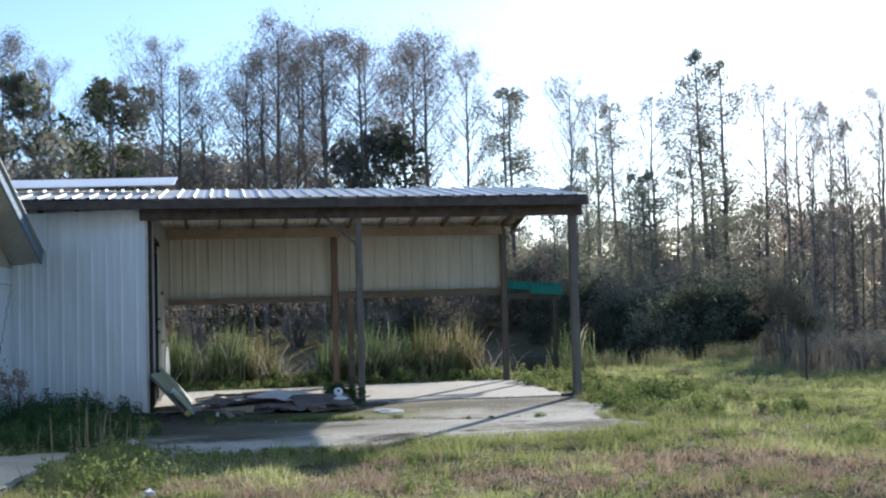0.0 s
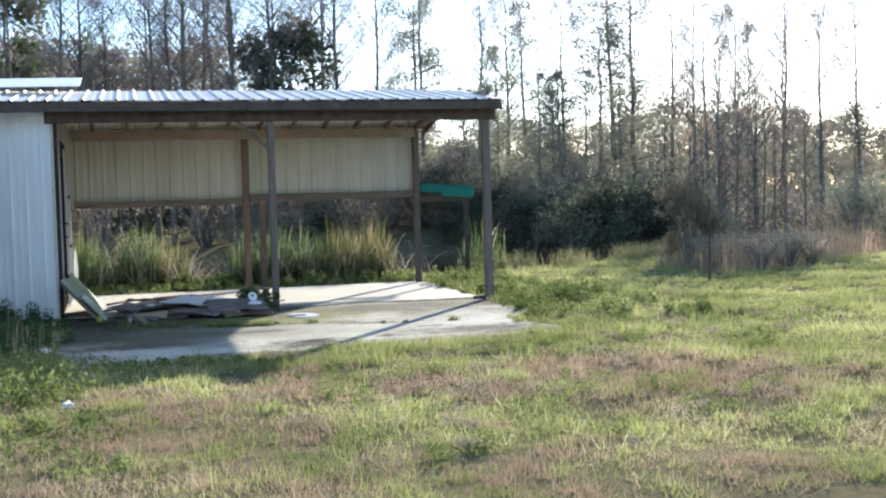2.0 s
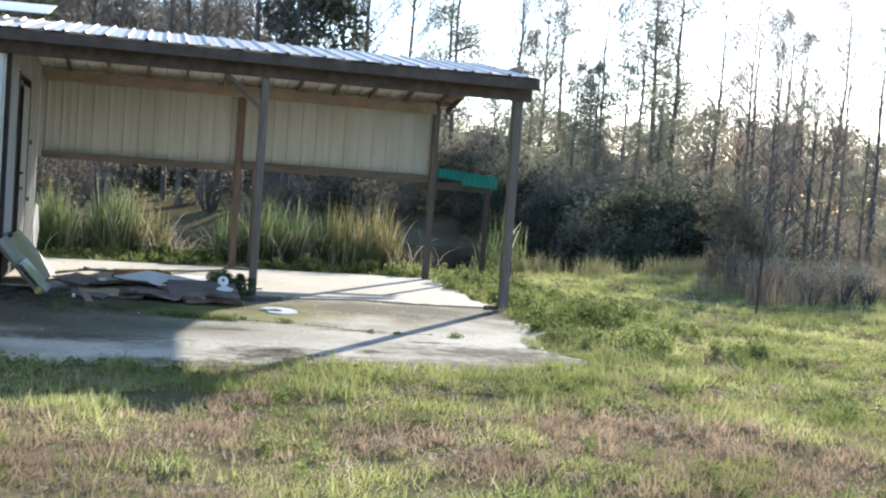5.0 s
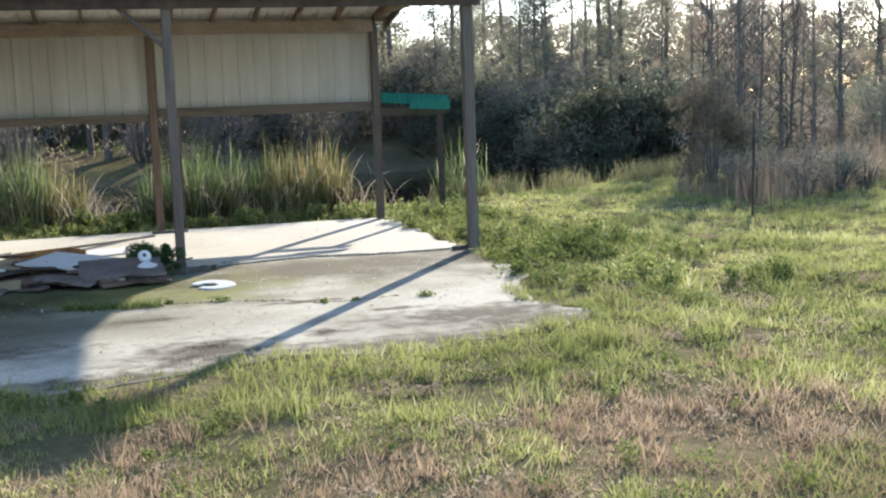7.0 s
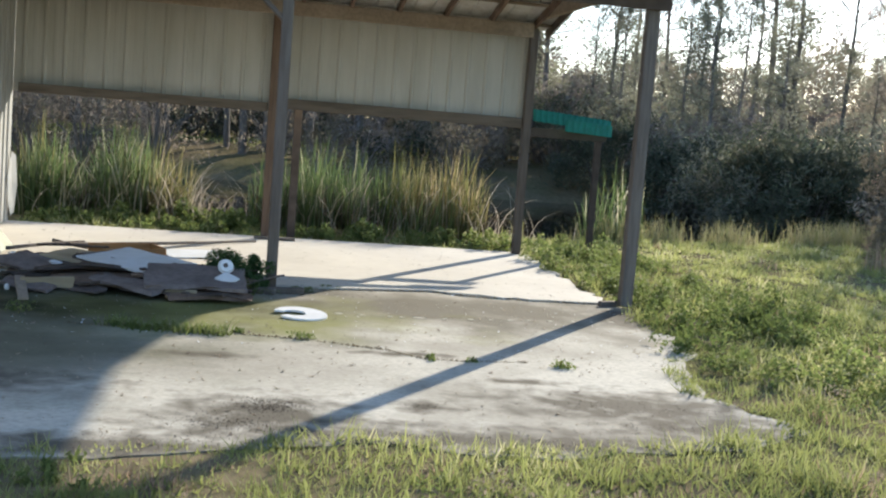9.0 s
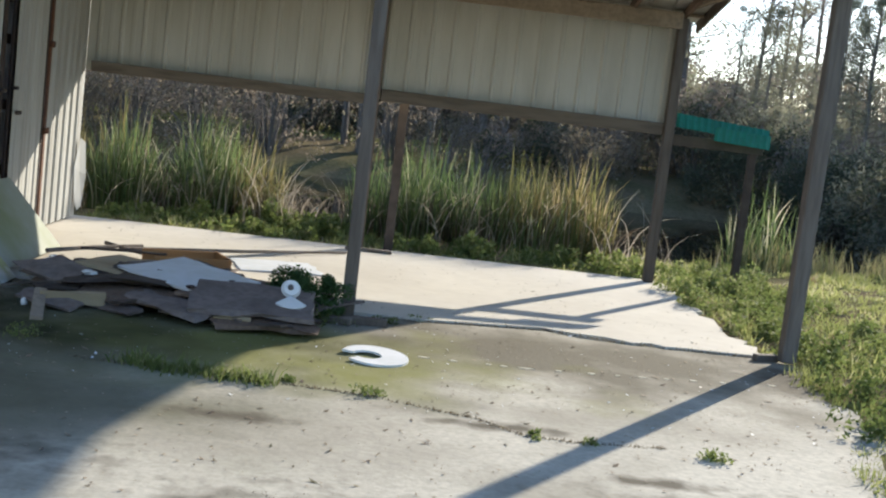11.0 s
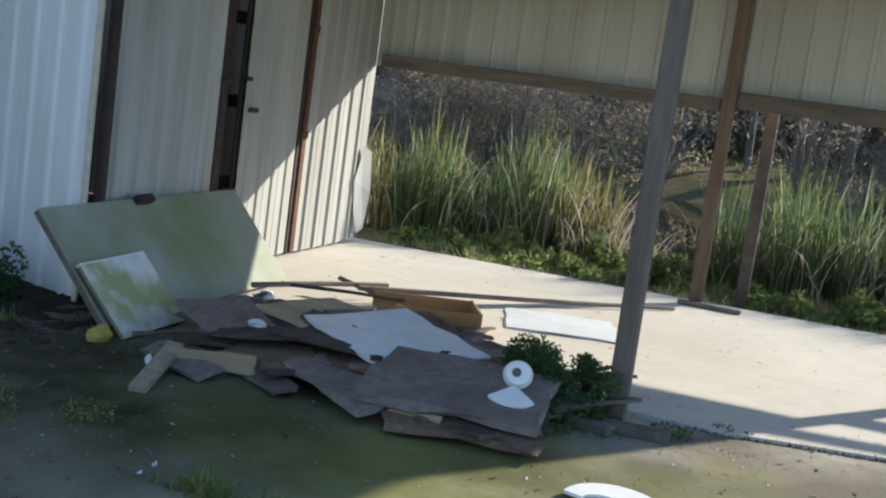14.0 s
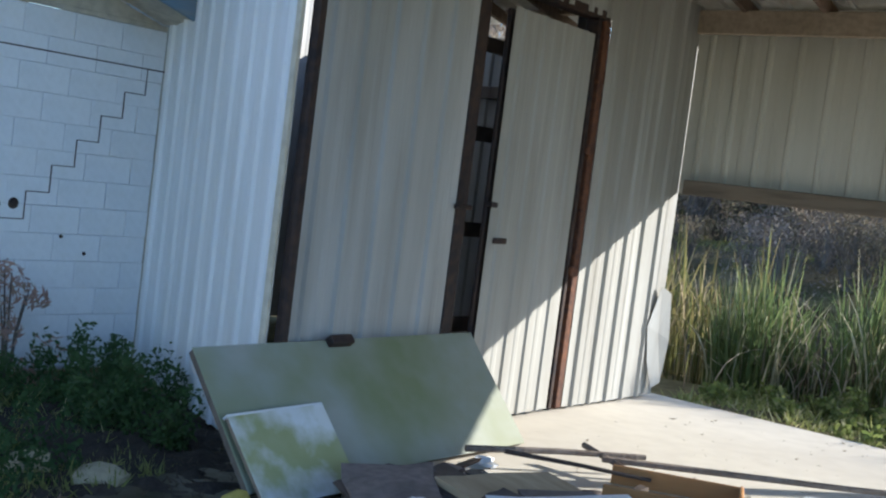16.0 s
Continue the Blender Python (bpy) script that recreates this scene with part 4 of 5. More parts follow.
def lawn():
    def seen(x, y):
        off = ~in_slab(x, y, -0.14) & (y < 7.6 + 0.45 * np.clip(x - 6, 0, 30))
        house_side = (x < 0.05) & (y > -0.4) | (x < -2.0)
        return off & ~house_side & ~((x < -0.72) & (y < -4.3)) & (x < 3.4 + 0.76 * (y + 13.2) + 1.2) & (x > -2.6) & ~((x < 6.3) & (y > -0.4) & (y < D + 0.2))
    # tufts of blades: each tuft has its own height and colour
    cx, cy = field(92000, -2.6, 18, -11.8, 11, seen)
    keep = RNG.uniform(0, 1, len(cx)) < np.clip(1.1 - 0.05 * (cy + 11), 0.4, 1) * (0.3 + 0.7 * smooth(-1.0, 0.0, patch(cx, cy, 0.5, 8)))
    cx, cy = cx[keep], cy[keep]
    dry = 0.6 * patch(cx, cy, 2.0, 3) + 0.75 * patch(cx, cy, 0.55, 13) + 1.0 * smooth(-5.6, -8.2, cy) + 0.9 * patch_of(cx, cy, [(3.3, -7.4, 1.3), (2.4, -6.9, 0.8), (5.0, -7.2, 1.0)]) - 0.9 - 0.5 * smooth(5, 9, cx) + RNG.normal(0, 0.5, len(cx))
    tall = np.clip(RNG.lognormal(-0.12, 0.6, len(cx)), 0.3, 2.8) * (1 + 0.4 * patch(cx, cy, 0.5, 5)).clip(0.35, 2)
    per = 22
    k = np.repeat(np.arange(len(cx)), per)
    spread = RNG.uniform(0.03, 0.085, len(cx))[k]
    x, y = cx[k] + RNG.normal(0, 1, len(k)) * spread, cy[k] + RNG.normal(0, 1, len(k)) * spread
    ok = seen(x, y)
    x, y, k = x[ok], y[ok], k[ok]
    h = 0.062 * tall[k] * RNG.uniform(0.5, 1.25, len(k))
    w = RNG.uniform(0.007, 0.013, len(k)) * np.clip(0.6 + (y + 11) * 0.09, 0.6, 2.2)
    lean = RNG.uniform(0.15, 1.0, len(k))
    for name, mat, sel, label in (("grass", "grass", dry[k] < 0.25, "short green lawn grass around the slab"),
                                  ("dry_grass", "dry_grass", dry[k] >= 0.25, "patches of dry brown grass in the lawn")):
        ob = blades(name, x[sel], y[sel], np.where(in_slab(x[sel], y[sel]), -0.03, ground_z(x[sel], y[sel]) - 0.01), np.clip(h[sel], 0.02, 0.3), w[sel], lean[sel], M[mat], segments=1)
        tagged(ob, label, "grass", kind="stuff")
    # taller pale grass along the pond
    x, y = field(30000, 6.6, 17, 4.0, 11, lambda a, b: (b < 7.9 + 0.45 * np.clip(a - 6, 0, 30)) & (b > 5.6 + 0.40 * (a - 6)) & (a < 5 + 0.76 * (b + 12)))
    keep = RNG.uniform(0, 1, len(x)) < smooth(-0.5, 0.7, patch(x, y, 1.0, 21))
    x, y = x[keep], y[keep]
    ob = blades("tall_grass", x, y, ground_z(x, y) - 0.02, RNG.uniform(0.2, 0.62, len(x)), RNG.uniform(0.012, 0.022, len(x)), RNG.uniform(0.05, 0.5, len(x)), M["pale_grass"], segments=2)
    tagged(ob, "tall pale grass along the pond bank", "grass", kind="stuff")
    # longer tufts against the slab's edges and in the lawn
    tx, ty = [], []
    for cx, cy, r, n in ((1.55, -6.6, 0.16, 260), (1.42, -6.85, 0.12, 160), (1.2, -6.9, 0.15, 180), (0.9, -7.8, 0.2, 160), (2.2, -5.9, 0.3, 200), (3.5, -5.4, 0.5, 260), (5.5, -5.0, 0.5, 260), (2.0, -8.4, 0.12, 80), (4.4, -8.2, 0.10, 70), (3.2, -6.3, 0.15, 90), (5.2, -6.2, 0.12, 80), (6.4, -5.3, 0.2, 120)):
        a, r2 = RNG.uniform(0, 6.28, n), np.sqrt(RNG.uniform(0, 1, n)) * r
        tx.append(cx + np.cos(a) * r2)
        ty.append(cy + np.sin(a) * r2)
    x, y = np.concatenate(tx), np.concatenate(ty)
    ob = blades("grass_tuft", x, y, ground_z(x, y) - 0.01, RNG.uniform(0.06, 0.17, len(x)), RNG.uniform(0.006, 0.011, len(x)), RNG.uniform(0.1, 0.7, len(x)), M["grass"], segments=2)
    tagged(ob, "longer bright green grass tufts in the lawn", "grass", kind="stuff")


lawn()


def reed_clump(cx, cy, rx, ry, n, tall, mat, label):
    n = int(n * 0.7)
    a, r = RNG.uniform(0, 2 * np.pi, n), np.sqrt(RNG.uniform(0, 1, n))
    x, y = cx + np.cos(a) * r * rx, cy + np.sin(a) * r * ry
    h = tall * RNG.uniform(0.3, 1.0, n) ** 0.6 * (1 - 0.35 * r * r)
    lean = np.abs(RNG.normal(0.06, 0.2, n)) + 0.03
    ob = blades("reed_clump", x, y, ground_z(x, y) - 0.02, h, RNG.uniform(0.009, 0.024, n), np.clip(lean, 0, 0.8), M[mat], droop=0.9, segments=4)
    return tagged(ob, label, "reeds", group="reeds by the pond", kind="stuff")


REEDS = "tall green and brown reeds at the pond edge"
for cx, cy, rx, ry, n, tall, mat in ((-0.8, 5.8, 0.7, 0.6, 500, 1.75, "reed_brown"), (-2.0, 6.2, 0.8, 0.6, 450, 1.8, "reed"), (-3.4, 6.6, 0.9, 0.7, 450, 1.9, "reed_brown"),
                                     (0.15, 5.6, 0.42, 0.5, 620, 1.55, "reed"), (0.05, 5.8, 0.4, 0.4, 130, 1.75, "reed_brown"), (0.65, 5.9, 0.3, 0.4, 190, 1.2, "reed"),
                                     (1.15, 5.8, 0.42, 0.5, 560, 1.75, "reed"), (1.25, 5.9, 0.4, 0.4, 190, 1.85, "reed_brown"), (1.75, 5.8, 0.35, 0.4, 280, 1.3, "reed_brown"),
                                     (3.1, 5.9, 0.3, 0.5, 230, 1.5, "reed"), (3.7, 5.9, 0.45, 0.6, 560, 1.65, "reed"), (4.35, 5.9, 0.4, 0.55, 520, 1.5, "reed"),
                                     (5.0, 5.9, 0.4, 0.5, 520, 1.72, "reed_brown"), (5.7, 5.8, 0.45, 0.55, 700, 1.65, "reed_brown"), (5.2, 5.6, 0.6, 0.4, 300, 1.2, "reed"), (8.5, 7.2, 0.5, 0.5, 200, 1.6, "reed")):
    reed_clump(cx, cy, rx, ry, n, tall, mat, REEDS)


def dead_reeds():
    """Pale dead blades that arch over out of the clumps."""
    spots = ((0.1, 5.6, 0.45, 60, 1.35), (1.1, 5.75, 0.5, 70, 1.5), (1.95, 5.6, 0.28, 120, 1.25), (3.6, 5.7, 0.6, 90, 1.45), (4.6, 5.6, 0.5, 60, 1.4), (5.6, 5.6, 0.5, 60, 1.4), (6.35, 5.4, 0.3, 30, 0.9))
    x, y, h = [np.concatenate(v) for v in zip(*[(cx + RNG.normal(0, r, n), cy + RNG.normal(0, 0.3, n), tall * RNG.uniform(0.45, 1.05, n)) for cx, cy, r, n, tall in spots])]
    n = len(x)
    ob = blades("dead_reed", x, y, ground_z(x, y) - 0.02, h, RNG.uniform(0.008, 0.016, n), RNG.uniform(0.25, 0.75, n), M["dead_blade"], droop=1.0, segments=5)
    tagged(ob, "pale dead reed blades arching out of the clumps", "reeds", group="reeds by the pond", kind="stuff")


dead_reeds()


def old_reeds():
    """Matted brown old blades low in the clumps."""
    n = 2600
    x, y = np.where(RNG.uniform(0, 1, n) < 0.4, RNG.uniform(-0.3, 2.0, n), RNG.uniform(2.9, 6.2, n)), RNG.uniform(5.5, 6.4, n)
    ob = blades("old_reed", x, y, ground_z(x, y) - 0.02, RNG.uniform(0.2, 0.85, n), RNG.uniform(0.008, 0.02, n), RNG.uniform(0.1, 0.9, n), M["litter"], segments=3)
    tagged(ob, "matted old brown reed blades low in the clumps", "reeds", group="reeds by the pond", kind="stuff")


old_reeds()


def far_lawn():
    """Sunlit grass on the slope across the pond."""
    x, y = field(26000, -14, 9, 28.2, 38, lambda a, b: a < 30)
    ob = blades("far_grass", x, y, ground_z(x, y) - 0.03, RNG.uniform(0.06, 0.22, len(x)), RNG.uniform(0.03, 0.07, len(x)), RNG.uniform(0.2, 0.9, len(x)), M["grass"], segments=1)
    tagged(ob, "sunlit grass on the bank across the pond", "grass", kind="stuff")


far_lawn()


def leaf_cloud(n, centres, radii, size, flat=0.5, slim=0.5, rise=0.0):
    """Small leaf quads scattered in blobs: arrays of points and faces."""
    k = RNG.integers(0, len(centres), n)
    d = RNG.normal(0, 1, (n, 3))
    d /= np.linalg.norm(d, axis=1)[:, None]
    p = centres[k] + d * (radii[k] * RNG.uniform(0.25, 1.0, n) ** 0.6)[:, None] * np.array([1, 1, flat + 0.3])
    u = RNG.normal(0, 1, (n, 3)) + np.array([0, 0, rise]) + d * rise * 0.6
    u /= np.linalg.norm(u, axis=1)[:, None]
    w = np.cross(u, RNG.normal(0, 1, (n, 3)))
    w /= np.linalg.norm(w, axis=1)[:, None]
    s = size * RNG.uniform(0.5, 1.3, n)[:, None]
    v = np.stack([p - u * s, p + w * s * slim, p + u * s, p - w * s * slim], 1).reshape(-1, 3)
    return v, np.arange(4 * n).reshape(n, 4)


def tree(name, label, height, crown_low, spread, leaves, leaf_size, leaf_mat, trunk_r=0.13, limbs=22, upright=0.6, at=(0, 0), category="tree", twigs=3, group="", slim=0.5, rise=0.0):
    ob = thing(name, label, category, (at[0], at[1], float(ground_z(at[0], at[1])) - 0.05), group)
    bm = bmesh.new()
    pts, n = [], 9
    ox = oy = 0.0
    for k in range(n):
        pts.append((ox, oy, height * k / (n - 1)))
        ox += random.uniform(-1, 1) * height * 0.008
        oy += random.uniform(-1, 1) * height * 0.008
    tube(bm, pts, [trunk_r * (1 - 0.9 * (k / (n - 1)) ** 0.9) + 0.008 for k in range(n)], 7)
    centres, radii = [], []
    for k in range(limbs):
        t = crown_low + (1 - crown_low) * (k + random.random()) / limbs
        i = min(int(t * (n - 1)), n - 2)
        base = Vector(pts[i]).lerp(Vector(pts[i + 1]), t * (n - 1) - i)
        a = random.uniform(0, 2 * math.pi)
        u = (t - crown_low) / (1 - crown_low)
        reach = spread * (0.45 + 1.1 * u - 1.3 * u ** 3) * random.uniform(0.5, 1.1)
        mid = base + Vector((math.cos(a), math.sin(a), upright)) * reach * 0.5
        tip = mid + Vector((math.cos(a + random.uniform(-.5, .5)), math.sin(a + random.uniform(-.5, .5)), upright * 1.3)) * reach * 0.5
        r = trunk_r * 0.3 * (1.1 - t)
        tube(bm, [base, mid, tip], [r + 0.012, r * 0.6 + 0.008, 0.005], 4)
        for _ in range(twigs):
            s = mid.lerp(tip, random.random())
            e = s + Vector((random.uniform(-1, 1), random.uniform(-1, 1), random.uniform(0, 1.2))) * reach * 0.35
            tube(bm, [s, s.lerp(e, 0.5) + Vector((0, 0, random.uniform(-.05, .05))), e], [0.012, 0.008, 0.004], 3)
            centres.append(s.lerp(e, 0.7))
            radii.append(reach * 0.32 + 0.14)
        centres.append(tip)
        radii.append(reach * 0.32 + 0.15)
    part("trunk", bm, M["bark"], ob)
    v, f = leaf_cloud(leaves, np.array(centres), np.array(radii), leaf_size, 0.7, slim, rise)
    arrays("crown", v, f, M[leaf_mat], ob)
    return ob


def bush(label, at, rx, rz, leaves, size, mat, stems=9, group="", name="bush", blobs=26, slim=0.24):
    ob = thing(name, label, "bush", (at[0], at[1], float(ground_z(*at)) - 0.03), group)
    bm = bmesh.new()
    centres, radii = [], []
    for _ in range(stems):
        a, r = random.uniform(0, 6.28), random.uniform(0.2, 1) * rx
        tip = Vector((math.cos(a) * r, math.sin(a) * r, rz * random.uniform(0.6, 1.0)))
        tube(bm, [(tip.x * 0.15, tip.y * 0.15, 0), tip * 0.5 + Vector((0, 0, 0.1 * rz)), tip], [0.012 * rx + 0.006, 0.008 * rx + 0.004, 0.004], 4)
        centres.append(tip)
        radii.append(0.3 * rx)
    for _ in range(blobs):
        a, r, h = random.uniform(0, 6.28), math.sqrt(random.random()) * rx, random.random()
        centres.append(Vector((math.cos(a) * r * (1 - 0.5 * h * h), math.sin(a) * r * (1 - 0.5 * h * h), rz * (0.05 + 0.85 * h))))
        radii.append(random.uniform(0.18, 0.4) * rx)
    tagged(part("trunk", bm, M["bark"], ob), kind="stuff")
    v, f = leaf_cloud(int(leaves * (1.5 if slim < 0.4 else 1.0)), np.array(centres), np.array(radii), size * (1.2 if slim < 0.4 else 1.0), slim=slim)
    arrays("foliage", v, f, M[mat], ob)
    return ob


# ---------------------------------------------------------------- weeds
def weeds(name, label, n, spots, size, mat, tall):
    """Low leafy weeds: many small leaves over round spots (x, y, radius, height)."""
    cs, rs = [], []
    for cx, cy, r, h in spots:
        for _ in range(int(40 * r * r) + 8):
            a, q = random.uniform(0, 6.28), math.sqrt(random.random()) * r
            x, y = cx + math.cos(a) * q, cy + math.sin(a) * q
            top = h * (1 - 0.6 * (q / r) ** 2) * random.uniform(0.3, 1)
            for z in np.arange(0.02, top, 0.07):
                cs.append((x, y, max(float(ground_z(x, y)), -0.03) + z))
                rs.append((0.07 + 0.04 * random.random()) * min(1, h / 0.15))
    v, f = leaf_cloud(n, np.array(cs), np.array(rs), size, 0.6, 0.45, 0.3)
    return tagged(arrays(name, v, f, M[mat]), label, "weeds", kind="stuff")


LAWN = [(x, y, random.uniform(0.08, 0.24), random.uniform(0.05, 0.13)) for x, y in ((random.uniform(0.3, 11.5), random.uniform(-10.5, -3.0)) for _ in range(330)) if not in_slab(x, y, 0.5) and x < 3.4 + 0.76 * (y + 13.2)]
weeds("weeds", "small broad-leaved weeds among the lawn grass", 17000, LAWN[::2], 0.013, "leaf_weed", 0.1)
weeds("weeds", "dead brown weeds among the lawn grass", 15000, LAWN[1::2], 0.012, "leaf_dry", 0.1)
EDGE = [(6.55 + random.uniform(0, 1.9) * (0.4 + 0.6 * random.random()), random.uniform(-3.6, 5.0), random.uniform(0.18, 0.42), random.uniform(0.10, 0.30)) for _ in range(46)]
weeds("weeds", "leafy green weeds creeping over the slab's edge", 40000, EDGE + [(6.45, 3.4, 0.35, 0.35), (6.5, 2.4, 0.35, 0.25), (6.6, 1.3, 0.35, 0.25), (6.7, 0.2, 0.4, 0.28), (6.5, -0.9, 0.35, 0.22), (6.3, -2.0, 0.35, 0.22), (6.35, -2.8, 0.4, 0.26)], 0.022, "leaf_weed", 0.3)
weeds("weeds", "fresh green weeds between the floor and the reeds", 16000, [(0.5 + 0.55 * k, 4.75 + 0.2 * math.sin(k * 1.7), 0.4, 0.22 + 0.1 * math.sin(k * 2.1)) for k in range(12)] + [(1.9, 5.3, 0.5, 0.35), (2.6, 5.5, 0.5, 0.25)], 0.035, "leaf_weed", 0.4)
weeds("weeds", "dark lush weeds by the house corner", 34000, [(-1.5, 0.1, 0.45, 0.48), (-1.0, -0.1, 0.45, 0.55), (-0.6, -0.2, 0.35, 0.38), (-1.7, -0.6, 0.4, 0.45), (-0.6, -1.15, 0.45, 0.32), (-0.2, -1.5, 0.4, 0.3), (-1.2, -1.6, 0.6, 0.4), (-0.9, -2.6, 0.7, 0.45), (-0.2, -3.0, 0.5, 0.4), (-0.4, -3.9, 0.6, 0.35), (-1.4, -3.8, 0.7, 0.4)], 0.019, "leaf_shade", 0.5)
weeds("weeds", "pale leafy weeds at the lawn's edge", 7000, [(0.1, -5.3, 0.6, 0.3), (-0.1, -5.7, 0.5, 0.25), (0.9, -5.6, 0.5, 0.12), (0.2, -6.3, 0.7, 0.25), (0.0, -7.2, 0.6, 0.28), (0.3, -8.4, 0.6, 0.2), (2.0, -5.45, 0.3, 0.07), (1.5, -5.4, 0.3, 0.08), (0.5, -9.3, 0.4, 0.14), (0.1, -8.8, 0.5, 0.2), (0.8, -10.0, 0.3, 0.12)], 0.026, "leaf_weed", 0.3)
weeds("weeds", "small weeds growing from cracks in the apron", 2600, [(0.9, -1.9, 0.2, 0.16), (1.2, -1.7, 0.12, 0.12), (3.24, -2.22, 0.07, 0.08), (4.08, -2.74, 0.08, 0.04), (4.36, -2.76, 0.07, 0.04), (5.0, -2.82, 0.06, 0.09), (2.8, -2.1, 0.04, 0.05), (3.0, -0.25, 0.14, 0.10), (3.35, -0.05, 0.12, 0.08), (2.85, -0.45, 0.12, 0.18), (3.6, 0.2, 0.1, 0.06)], 0.013, "leaf_weed", 0.1)
bush("dark green shrub growing through the debris pile", (2.74, -0.08), 0.30, 0.42, 12000, 0.013, "leaf_shade", 10, name="shrub", blobs=30, slim=0.45)
bush("dead reddish weed stalks against the house wall", (-1.75, -0.3), 0.30, 0.75, 350, 0.03, "leaf_red", 9, name="shrub", blobs=10)
n = 34
x, y = RNG.normal(-0.28, 0.22, n), RNG.normal(-4.5, 0.3, n)
tagged(blades("dead_stalks", x, y, ground_z(x, y) - 0.02, RNG.uniform(0.2, 0.85, n), RNG.uniform(0.006, 0.012, n), np.abs(RNG.normal(0.08, 0.12, n)), M["dry_grass"], segments=3), "dry upright weed stalks beside the slab", "weeds", kind="stuff")

# ---------------------------------------------------------------- trees and shrubs behind the pond
def along(azimuth, dist):
    """A place on the ground at that bearing to the right of +y and distance from the walk's start."""
    a = radians(azimuth)
    return (0.95 + math.sin(a) * dist, -16.8 + math.cos(a) * dist)


def spread_copies(makers, places, turn):
    for k, (az, dist, s) in enumerate(places):
        x, y = along(az, dist)
        copy_thing(makers[k % len(makers)], pose(x, y, float(ground_z(x, y)) - 0.05, 0, 0, k * turn) @ Matrix.Diagonal((s, s, s, 1)))


SLIM = "slender trees behind the pond"
bare = [tree("cypress_tree", "tall slender bare tree with a haze of twigs", 12.0, 0.42, 2.3, 5200, 0.17, "twig", limbs=30, upright=1.1, at=along(az, d), twigs=5, group=SLIM, slim=0.045, rise=0.8) for az, d in ((-3.0, 50), (3.6, 50), (12.0, 52))]
brown = [tree("cypress_tree", "tall tree with a brownish crown of fine twigs", 12.5, 0.45, 2.5, 5600, 0.13, "twig", limbs=36, upright=0.9, at=along(az, d), twigs=5, group=SLIM, slim=0.08, rise=0.5, trunk_r=0.16) for az, d in ((5.0, 51), (10.4, 50))]
mossy = [tree("mossy_tree", "slender tree hung with grey-green foliage", 10.5, 0.12, 1.8, 5200, 0.085, "leaf_grey", limbs=40, upright=0.25, at=along(az, d), group=SLIM, slim=0.3, rise=-0.6) for az, d in ((14.3, 50), (19.4, 56))]
spread_copies(bare, [(-8.2, 52, 0.95), (1.0, 54, 0.9), (7.4, 58, 1.14), (9.2, 54, 1.05), (17.2, 50, 0.85), (18.6, 53, 0.84), (21.2, 49, 0.76), (28.3, 44, 0.76), (29.4, 47, 0.74), (31.9, 44, 0.78), (33.6, 42, 0.72), (30.6, 45, 0.70), (35.4, 44, 0.75), (37.5, 43, 0.76), (26.6, 50, 0.8), (23.0, 55, 0.8), (39.5, 44, 0.8), (-6.0, 56, 0.9)], 77)
spread_copies(brown, [(4.0, 53, 0.95), (9.7, 52, 1.0), (-10.5, 46, 0.9)], 53)
spread_copies(mossy, [(14.0, 52, 1.02), (23.8, 56, 1.22), (24.9, 55, 1.14), (22.4, 46, 0.62), (20.0, 46, 0.60), (27.6, 46, 0.5), (16.4, 48, 0.55), (33.6, 44, 0.45), (12.9, 49, 0.5), (26.2, 43, 0.55), (29.0, 41, 0.5), (30.2, 44, 0.6), (31.5, 42, 0.45), (21.3, 43, 0.65), (18.2, 47, 0.7), (35.0, 43, 0.5), (17.4, 45, 0.55), (20.8, 47, 0.6), (24.2, 46, 0.62)], 61)
tree("oak_tree", "broad green-leaved tree among the slender trunks", 7.8, 0.45, 2.9, 2600, 0.17, "leaf_dark", at=along(7.6, 47), limbs=15, upright=0.35)
bush("rounded dark green evergreen among the trees", along(9.2, 45), 2.4, 5.6, 3600, 0.17, "leaf_dark", name="evergreen_bush")
tree("oak_tree", "tall green-leaved tree at the wood's edge", 11.0, 0.40, 2.4, 3400, 0.15, "leaf_green", at=along(-5.4, 52), limbs=18, upright=0.5)
tree("oak_tree", "dull green tree at the wood's edge", 10.0, 0.2, 3.2, 4200, 0.16, "leaf_grey", at=along(-10.2, 44), limbs=24, upright=0.4)

under = [bush("dense understorey shrub behind the pond", along(15.5 + 3 * k, 47 - 2 * k), 2.5, h, 2500, 0.085, m, 16, group="understorey behind the pond", name="shrub", blobs=34) for k, (m, h) in enumerate((("leaf_dark", 2.6), ("leaf_grey", 3.0), ("twig", 3.2), ("leaf_dry", 2.5), ("leaf_grey", 3.4)))]
places = []
for k in range(80):
    az = -32 + k * 0.9 + random.uniform(-0.4, 0.4)
    dist = random.uniform(47, 55) if az < 19 else random.uniform(36, 46)
    places.append((az, dist, random.uniform(0.65, 1.15) if az < 19 else random.uniform(0.4, 0.95)))
spread_copies(under, places, 61)
dark = bush("dark evergreen thicket at the water's edge", along(24.6, 37), 1.9, 3.0, 5200, 0.08, "leaf_dark", name="thicket", blobs=34)
spread_copies([dark], [(23.4, 37.5, 0.9), (25.8, 38, 1.0), (20.0, 41, 0.9), (17.2, 43, 0.85), (27.6, 38, 0.7)], 47)
far = [bush("distant brownish wood across the pond", along(-6 + 3 * k, 78), 5.4, 12.0, 4600, 0.22, m, group="distant wood", name="distant_tree", blobs=40) for k, m in enumerate(("leaf_dry", "leaf_grey", "twig", "leaf_dry"))]
